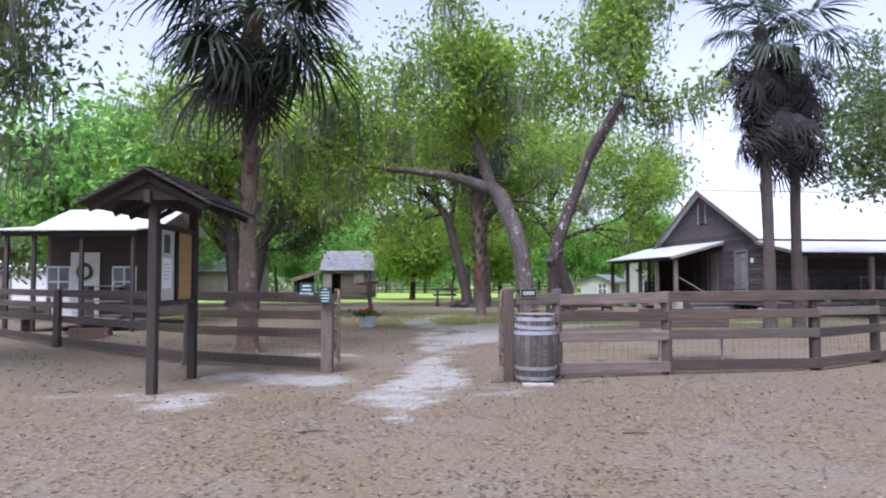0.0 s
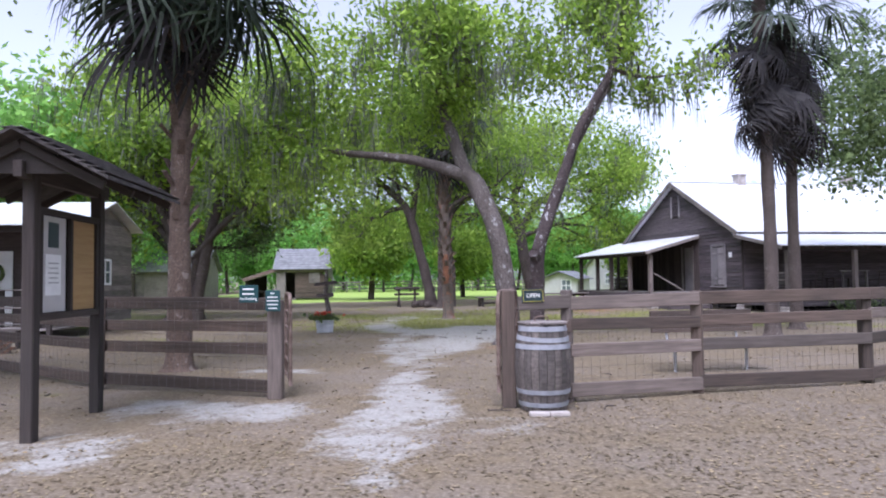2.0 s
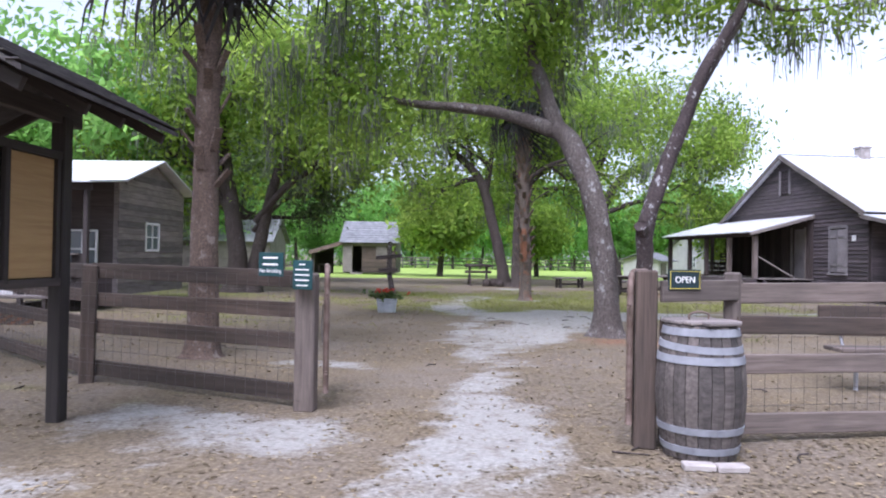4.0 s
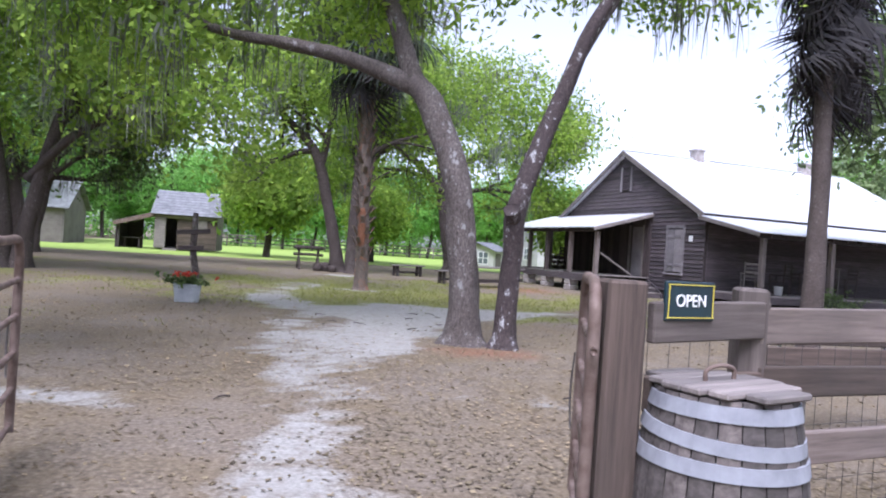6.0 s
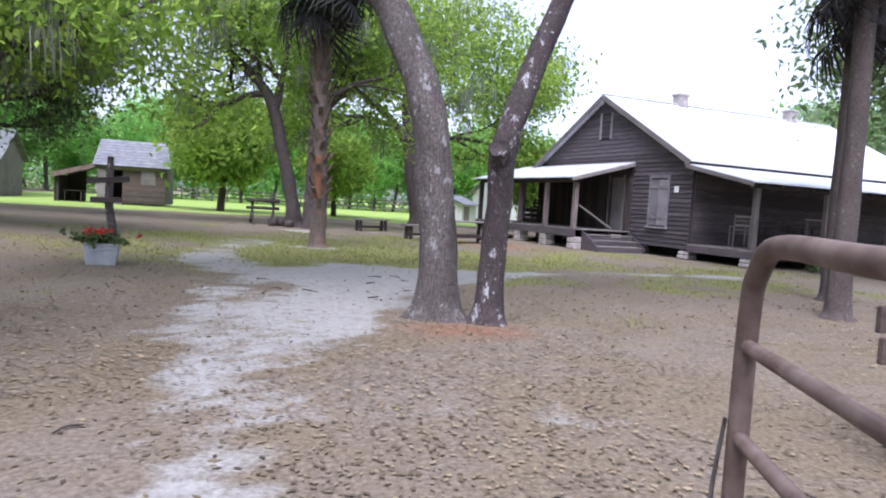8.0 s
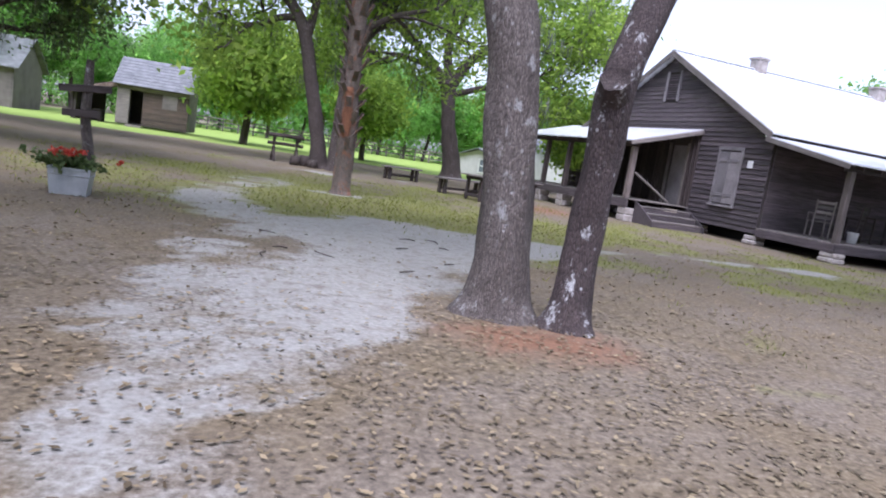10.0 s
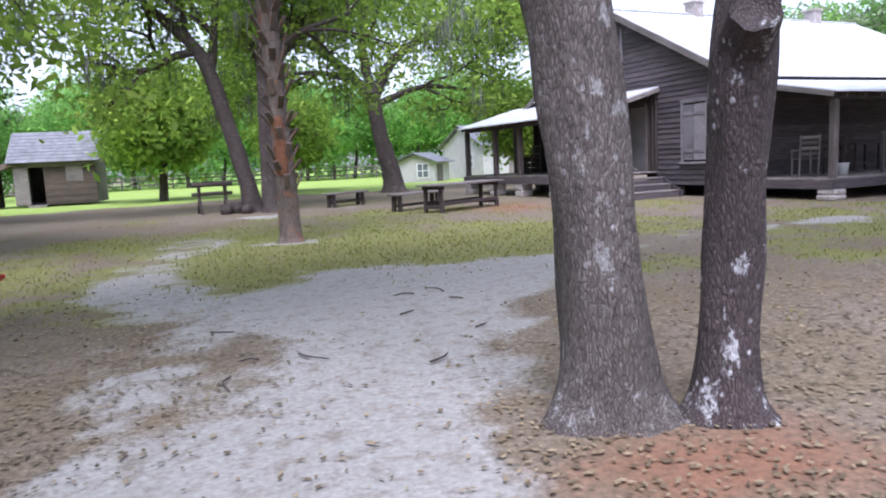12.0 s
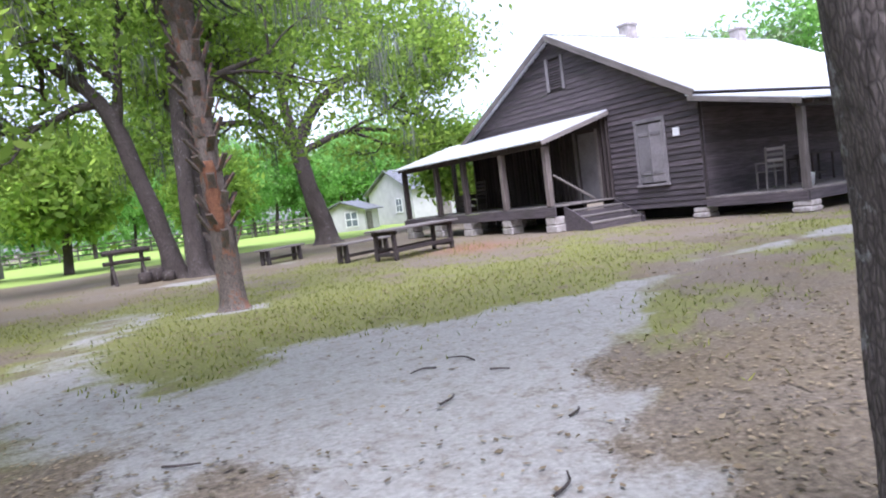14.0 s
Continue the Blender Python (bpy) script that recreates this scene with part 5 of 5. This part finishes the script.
for k, (x, y, ln, a) in enumerate(((-9.6, 17.3, 1.7, 6), (-11.9, 17.6, 1.6, -4))):
    b = thing("plank_bench", "low grey plank bench in front of the cabin", "bench", pose(x, y, 0, 0, 0, a), "cabin benches")
    beam("seat", (-ln / 2, 0, 0.42), (ln / 2, 0, 0.42), 0.3, 0.05, M_GREYWOOD, b)
    for dx in (-ln / 2 + 0.2, ln / 2 - 0.2):
        beam("leg", (dx, 0, 0), (dx, 0, 0.395), 0.26, 0.06, M_DARKWOOD, b)
brickbox = thing("brick_planter", "low reddish brick box near the fence", "planter", pose(-8.9, 16.2, 0, 0, 0, 20))
for k in range(4):
    for j in range(4):
        link("brick", block(0.21, 0.1, 0.06, M_REDBARK, 0.006), brickbox, pose(-0.33 + 0.22 * j + 0.1 * (k % 2), 0, 0.032 + 0.068 * k))


# ---- grey shed with a lean-to ----
shed = thing("grey_shed", "small grey plank shed with shingled roof and a lean-to", "shed", pose(-8.3, 51.4, 0, 0, 0, 3))
SW, SD = 3.6, 2.9
DX0, DX1 = -2.95, -2.3
for x0, x1, z0, z1 in ((-SW, DX0, 0.12, 2.3), (DX1, 0, 0.12, 2.3), (DX0, DX1, 1.95, 2.3)):
    slab("wall", [(x0, 0, z0), (x1, 0, z0), (x1, 0, z1), (x0, 0, z1)], 0.1, (0, 1, 0), M_GREYWOOD, shed)
for x, ax in ((0, -1), (-SW, 1)):
    slab("wall", [(x, 0.1, 0.12), (x, SD, 0.12), (x, SD, 2.3), (x, SD / 2, 3.5), (x, 0.1, 2.3)], 0.1, (ax, 0, 0), M_GREYWOOD, shed)
slab("wall", [(-SW + 0.1, SD, 0.12), (-0.1, SD, 0.12), (-0.1, SD, 2.3), (-SW + 0.1, SD, 2.3)], 0.1, (0, -1, 0), M_GREYWOOD, shed)
slab("floor", [(-SW + 0.1, 0.1, 0.1), (-0.1, 0.1, 0.1), (-0.1, SD - 0.1, 0.1), (-SW + 0.1, SD - 0.1, 0.1)], 0.08, (0, 0, 1), M_SHADE_BLACK, shed)
for k in range(15):
    z = 0.2 + 0.15 * k
    for x0, x1 in ((-SW, DX0), (DX1, 0)) if z < 1.9 else ((-SW, 0),):
        beam("wall_board", (x0, -0.015, z), (x1, -0.015, z), 0.025, 0.145, M_FENCE if x1 == 0 and z < 1.9 else M_GREYWOOD, shed, "", 0.003)
for s in (-1, 1):
    for k in range(9):
        f0, f1 = k / 9, (k + 1.25) / 9
        y0, y1 = SD / 2 + s * (SD / 2 + 0.3) * f0, SD / 2 + s * (SD / 2 + 0.3) * f1
        z0, z1 = 3.62 - 1.48 * f0 + 0.02, 3.62 - 1.48 * f1 + 0.05
        slab("shingle_course", [(-SW - 0.2, y0, z0), (0.25, y0, z0), (0.25, y1, z1), (-SW - 0.2, y1, z1)], 0.02, (0, 0, 1), M_TIN_GREY, shed)
link("shutter", block(0.75, 0.03, 0.75, M_GREYWOOD), shed, pose(-0.95, -0.045, 1.55), "closed plank shutter")
link("door_step", block(0.8, 0.3, 0.12, M_GREYWOOD), shed, pose(-2.62, -0.25, 0.06))
link("door_leaf", block(0.62, 0.04, 1.8, M_GREYWOOD), shed, pose(-3.27, -0.06, 1.05), "pale door folded open")
slab("lean_to_roof", [(-SW, -0.1, 2.2), (-SW, SD, 2.2), (-SW - 2.3, SD, 1.5), (-SW - 2.3, -0.1, 1.5)], 0.08, (0, 0, 1), M_KIOSK, shed)
beam("fascia", (-SW, -0.13, 2.12), (-SW - 2.3, -0.13, 1.42), 0.05, 0.24, M_PIPE, shed, "rusty brown edge of the lean-to roof")
slab("lean_to_wall", [(-SW - 2.2, SD - 0.3, 0), (-SW - 1.2, SD - 0.3, 0), (-SW - 1.2, SD - 0.3, 1.8), (-SW - 2.2, SD - 0.3, 1.5)], 0.06, (0, 1, 0), M_DARKWOOD, shed)
slab("lean_to_wall", [(-SW - 2.2, 0.1, 0), (-SW - 2.2, SD - 0.3, 0), (-SW - 2.2, SD - 0.3, 1.45), (-SW - 2.2, 0.1, 1.45)], 0.05, (1, 0, 0), M_DARKWOOD, shed)
for y in (0.2, SD - 0.1):
    beam("lean_to_post", (-SW - 2.05, y, 0), (-SW - 2.05, y, 1.5), 0.14, 0.14, M_DARKWOOD, shed)
for k, (x, y) in enumerate(((-13.3, 52.0), (-14.0, 52.6))):
    b = thing("work_table", "old dark wooden table under the lean-to", "table", pose(x, y, 0), "lean-to tables")
    link("tabletop", block(1.0, 0.6, 0.06, M_DARKWOOD), b, pose(0, 0, 0.62))
    for dx in (-0.42, 0.42):
        for dy in (-0.22, 0.22):
            beam("leg", (dx, dy, 0), (dx, dy, 0.6), 0.07, 0.07, M_DARKWOOD, b)


# ---- outbuildings beyond ----
def outbuilding(name, label, m, w, dpt, h, hr, wall_m, roof_m):
    o = thing(name, label, "building", m)
    for x, ax in ((0, 1), (w, -1)):
        slab("wall", [(x, 0, 0), (x, dpt, 0), (x, dpt, h), (x, dpt / 2, hr), (x, 0, h)], 0.12, (ax, 0, 0), wall_m, o)
    for y, ax in ((0, 1), (dpt, -1)):
        slab("wall", [(0.12, y, 0), (w - 0.12, y, 0), (w - 0.12, y, h), (0.12, y, h)], 0.12, (0, ax, 0), wall_m, o)
    for s in (-1, 1):
        y = dpt / 2 + s * (dpt / 2 + 0.3)
        slab("roof", [(-0.3, dpt / 2, hr + 0.08), (w + 0.3, dpt / 2, hr + 0.08), (w + 0.3, y, h - 0.1), (-0.3, y, h - 0.1)], 0.06, (0, 0, 1), roof_m, o)
    wn_ = thing("window", "", "", pose(-0.02, dpt * 0.3, h * 0.55))
    wn_.parent = o
    link("pane", block(0.03, 0.7, 0.8, M_GLASS), wn_)
    for dy in (-0.4, 0, 0.4):
        link("window_bar", block(0.05, 0.06, 0.95, M_WHITE), wn_, pose(-0.01, dy, 0))
    for dz in (-0.45, 0, 0.45):
        link("window_bar", block(0.045, 0.86, 0.06, M_WHITE), wn_, pose(-0.01, 0, dz))
    link("door", block(0.9, 0.05, min(2.0, h - 0.2), M_GREYWOOD), o, pose(w * 0.3, -0.03, min(2.0, h - 0.2) / 2))
    return o


outbuilding("white_garage", "small white outbuilding with a low tin roof", pose(10.2, 57.5, 0, 0, 0, 55), 2.6, 2.8, 1.3, 1.75, M_TAN, M_TIN_GREY)
outbuilding("tan_house", "tan neighbouring house with a tin roof", pose(13.6, 58.0, 0, 0, 0, 12), 8.0, 6.0, 2.2, 3.5, M_TAN, M_TIN_GREY)
outbuilding("far_barn", "grey barn with a pale roof among trees", pose(-24, 52, 0, 0, 0, 5), 6.5, 4.5, 2.2, 3.8, M_GREYWOOD, M_TIN_GREY)
outbuilding("white_house", "low white building far beyond the cabin", pose(-34, 44, 0, 0, 0, 10), 8, 5, 2.2, 3.4, M_WHITE, M_TIN)
far_fence = thing("far_fence", "grey picket fence along the far lawn", "fence", pose(-14, 80, 0))
for k in range(30):
    link("post", block(0.12, 0.12, 1.2, M_GREYWOOD), far_fence, pose(1.4 * k, 0, 0.6))
for z in (0.4, 0.8, 1.1):
    beam("rail", (0, 0, z), (40.6, 0, z), 0.04, 0.12, M_GREYWOOD, far_fence)


# ---- table, benches, rack ----
pt = thing("plank_table", "long grey plank table on trestle legs", "table", pose(4.83, 31.94, 0, 0, 0, 35))
for k in range(5):
    beam("top_board", (-1.35, -0.34 + 0.17 * k, 0.7), (1.35, -0.34 + 0.17 * k, 0.7), 0.162, 0.045, M_GREYWOOD, pt)
for x in (-1.15, 1.15):
    for y in (-0.28, 0.28):
        beam("leg", (x, y, 0), (x, y * 0.9, 0.67), 0.09, 0.09, M_DARKWOOD, pt, "", 0.01)
    beam("cross_bar", (x, -0.36, 0.63), (x, 0.36, 0.63), 0.06, 0.09, M_DARKWOOD, pt)
    beam("foot_bar", (x, -0.34, 0.14), (x, 0.34, 0.14), 0.06, 0.09, M_DARKWOOD, pt)
for y in (-0.28, 0.28):
    beam("stretcher", (-1.15, y, 0.22), (1.15, y, 0.22), 0.05, 0.09, M_DARKWOOD, pt)


def plank_bench(m, ln, h, label, group=""):
    b = thing("plank_bench", label, "bench", m, group)
    for y in (-0.11, 0.11):
        beam("seat_board", (-ln / 2, y, h), (ln / 2, y, h), 0.21, 0.05, M_GREYWOOD, b)
    for x in (-ln / 2 + 0.18, ln / 2 - 0.18):
        beam("leg", (x, -0.12, 0), (x, -0.1, h - 0.03), 0.08, 0.12, M_DARKWOOD, b)
        beam("leg", (x, 0.12, 0), (x, 0.1, h - 0.03), 0.08, 0.12, M_DARKWOOD, b)
    beam("stretcher", (-ln / 2 + 0.18, 0, 0.16), (ln / 2 - 0.18, 0, 0.16), 0.05, 0.08, M_DARKWOOD, b)
    return b


plank_bench(pose(3.8, 33.0, 0, 0, 0, 35), 1.9, 0.46, "grey plank bench beside the long table")
plank_bench(pose(2.25, 36.7, 0, 0, 0, 40), 1.7, 0.44, "low grey plank bench under the oaks")
hb = thing("log_rack", "rustic dark log rack on crossed legs", "rack", pose(-1.9, 37.2, 0, 0, 0, 15))
for x in (-0.4, 0.4):
    for s in (-1, 1):
        link("leg", tube("leg", [(x, s * 0.32, 0, 0.05), (x, 0, 0.55, 0.045), (x, -s * 0.12, 0.85, 0.04)], M_OAKBARK2, 8, 0.1), hb)
for z, y, rr in ((0.62, 0.0, 0.06), (0.92, 0.05, 0.07), (0.9, -0.08, 0.06)):
    link("log", tube("log", [(-0.62, y, z, rr), (0, y, z + 0.01, rr), (0.62, y, z, rr)], M_OAKBARK2, 9, 0.15), hb)
for k, (x, y, rr, h) in enumerate(((-1.15, 36.4, 0.2, 0.36), (-0.85, 36.0, 0.17, 0.26), (-1.45, 36.2, 0.18, 0.3))):
    s = thing("log_stump", "short sawn dark log beside the oaks", "stump", pose(x, y, 0), "stumps by the oaks")
    link("log", lathe("log", [(rr, 0), (rr * 0.96, h * 0.5), (rr, h - 0.01), (rr * 0.93, h)], M_OAKBARK2, 14), s)

# park bench behind the fence
pb = thing("park_bench", "brown plank park bench on steel legs", "bench", pose(4.0, 12.75, 0, 0, 0, 8))
for k in range(2):
    beam("seat_board", (-0.85, -0.16 + 0.17 * k, 0.44), (0.85, -0.16 + 0.17 * k, 0.44), 0.155, 0.04, M_FENCE_GREY, pb)
for k in range(2):
    beam("back_board", (-0.8, 0.24 + 0.03 * k, 0.62 + 0.17 * k), (0.8, 0.24 + 0.03 * k, 0.62 + 0.17 * k), 0.04, 0.15, M_FENCE, pb)
for x in (-0.55, 0.55):
    link("steel_leg", tube("steel_leg", [(x, 0, 0, 0.022), (x, 0, 0.2, 0.022), (x, 0, 0.41, 0.022)], M_STEEL, 8), pb)
    link("back_arm", tube("back_arm", [(x, -0.22, 0.405, 0.016), (x, 0.15, 0.405, 0.016), (x, 0.26, 0.5, 0.016), (x, 0.3, 0.86, 0.016)], M_STEEL, 8), pb)

# planter with a leaning signpost
tub = thing("flower_tub", "galvanised tub of red geraniums", "planter", pose(-3.07, 20.92, 0, 0, 0, 8))
w0, w1, d0, d1, h = 0.2, 0.235, 0.15, 0.18, 0.33
ring = lambda a, b, z: [(-a, -b, z), (a, -b, z), (a, b, z), (-a, b, z)]
v = ring(w0, d0, 0) + ring(w1, d1, h) + ring(w1 - 0.012, d1 - 0.012, h) + ring(w0 - 0.01, d0 - 0.01, 0.03)
f = [(3, 2, 1, 0), (12, 13, 14, 15)] + [(4 * i + k, 4 * i + (k + 1) % 4, 4 * i + 4 + (k + 1) % 4, 4 * i + 4 + k) for i in range(3) for k in range(4)]
link("tub_body", mesh_of("tub_body", v, f, M_GALV), tub)
for z, k in ((h - 0.02, 1.0), (h - 0.09, 0.985)):
    a, b = w0 + (w1 - w0) * z / h, d0 + (d1 - d0) * z / h
    for p, q in (((-a, -b), (a, -b)), ((a, -b), (a, b)), ((a, b), (-a, b)), ((-a, b), (-a, -b))):
        link("rim_bead", tube("rim_bead", [(*p, z, 0.009), (*q, z, 0.009)], M_GALV, 6), tub)
link("soil", block(0.41, 0.3, 0.04, M_SOIL), tub, pose(0, 0, h - 0.05))
r = np.random.default_rng(14)
c = r.normal(size=(70, 3)) * [0.17, 0.13, 0.05] + [-0.04, 0, h + 0.06]
link("plant_leaves", quads_mesh("plant_leaves", leaves_at(clumps(c, 0.03, 9, r), 0.07, r, 0.3, 0.8), M_LEAF_DARK), tub, None, "dark green geranium leaves")
c = r.normal(size=(16, 3)) * [0.19, 0.12, 0.04] + [-0.03, 0, h + 0.16]
link("blossoms", quads_mesh("blossoms", leaves_at(clumps(c, 0.022, 22, r), 0.035, r, 0.0, 0.9), M_RED), tub, None, "clusters of red blossoms")
sp = thing("limb_signpost", "crooked pale limb post with two grey name boards", "signpost", pose(-2.99, 21.3, 0))
link("limb_post", tube("limb_post", [(-0.02, 0, -0.03, 0.07), (-0.04, 0, 0.5, 0.065), (-0.12, 0.02, 0.95, 0.06), (-0.1, 0.0, 1.3, 0.055), (-0.1, 0, 1.65, 0.045)], M_OAKBARK, 10, 0.2), sp)
beam("name_board", (-0.42, -0.07, 1.26), (0.2, -0.07, 1.32), 0.025, 0.09, M_DARKWOOD, sp)
beam("name_board", (-0.36, -0.08, 0.97), (0.1, -0.08, 0.99), 0.025, 0.09, M_DARKWOOD, sp)

# ---- fallen leaves, twigs and grass ----
r = np.random.default_rng(17)
n = 170000
lx, ly = r.uniform(-9, 10, n), -1 + 27 * r.uniform(0, 1, n) ** 1.15
s_, g_, c_, l_ = cover(lx, ly)
keep = r.uniform(0, 1, n) < np.clip(1.05 - 1.0 * s_ - 0.45 * g_, 0.14, 1) * (0.35 + 0.65 * (wave(lx, ly, 1.4, 21) > -0.35))
lx, ly = lx[keep], ly[keep]
q = leaves_at(np.stack([lx, ly, np.full(len(lx), 0.011)], 1), 0.043, r, 0.965, 0.5)
q[:, :, 2] = np.maximum(q[:, :, 2], 0.004)
tagged(new("fallen_leaves", quads_mesh("fallen_leaves", q, M_DEADLEAF)), "dry brown oak leaves scattered over the ground", "leaves", kind="stuff")
n = 70000
lx, ly = r.uniform(-8, 13, n), r.uniform(16.5, 36, n)
s_, g_, c_, l_ = cover(lx, ly)
keep = (r.uniform(0, 1, n) < np.clip(1.3 * g_ - 0.25 - s_, 0, 1))
lx, ly = lx[keep], ly[keep]
a = r.uniform(0, np.pi, len(lx))
hh = r.uniform(0.02, 0.055, len(lx))
base = np.stack([lx, ly, np.zeros(len(lx))], 1)
wv = np.stack([np.cos(a), np.sin(a), 0 * a], 1) * 0.008
lean = np.stack([r.normal(size=len(lx)) * 0.02, r.normal(size=len(lx)) * 0.02, hh], 1)
tagged(new("grass_blades", quads_mesh("grass_blades", np.stack([base - wv, base + wv, base + wv * 0.5 + lean * 0.7, base + lean], 1), M_BLADE)), "short thin yellow-green grass blades", "grass", kind="stuff")
for k in range(24):
    x, y = (r.uniform(-0.8, 2.0), r.uniform(17.6, 21)) if k < 9 else (r.uniform(-6, 6), r.uniform(3, 20))
    a, ln = r.uniform(0, 6.28), r.uniform(0.12, 0.32)
    pts = [(0, 0, 0.012, 0.008), (ln / 2 * math.cos(a), ln / 2 * math.sin(a), 0.02, 0.007), (ln * math.cos(a + 0.3), ln * math.sin(a + 0.3), 0.012, 0.004)]
    tagged(link("fallen_twig", tube("fallen_twig", pts, M_OAKBARK2, 5, 0.2, 3), None, pose(x, y, 0)), "dark dry twig lying on the ground", "twig", "fallen twigs")

# dark shrub at the corner of the side porch
r = np.random.default_rng(77)
shrub = thing("porch_shrub", "low dark green shrub beside the side porch", "shrub", HM @ pose(2.3, -3.2, 0))
for k in range(5):
    a = 1.26 * k
    link("stem", tube("stem", [(0, 0, -0.02, 0.02), (0.12 * math.cos(a), 0.12 * math.sin(a), 0.25, 0.014), (0.35 * math.cos(a), 0.3 * math.sin(a), 0.5, 0.008)], M_OAKBARK2, 6), shrub)
c = r.normal(size=(60, 3)) * [0.5, 0.3, 0.16] + [0, 0, 0.38]
c[:, 2] = np.maximum(c[:, 2], 0.1)
link("foliage", quads_mesh("foliage", leaves_at(clumps(c, 0.07, 22, r), 0.09, r), M_LEAF_DARK), shrub)
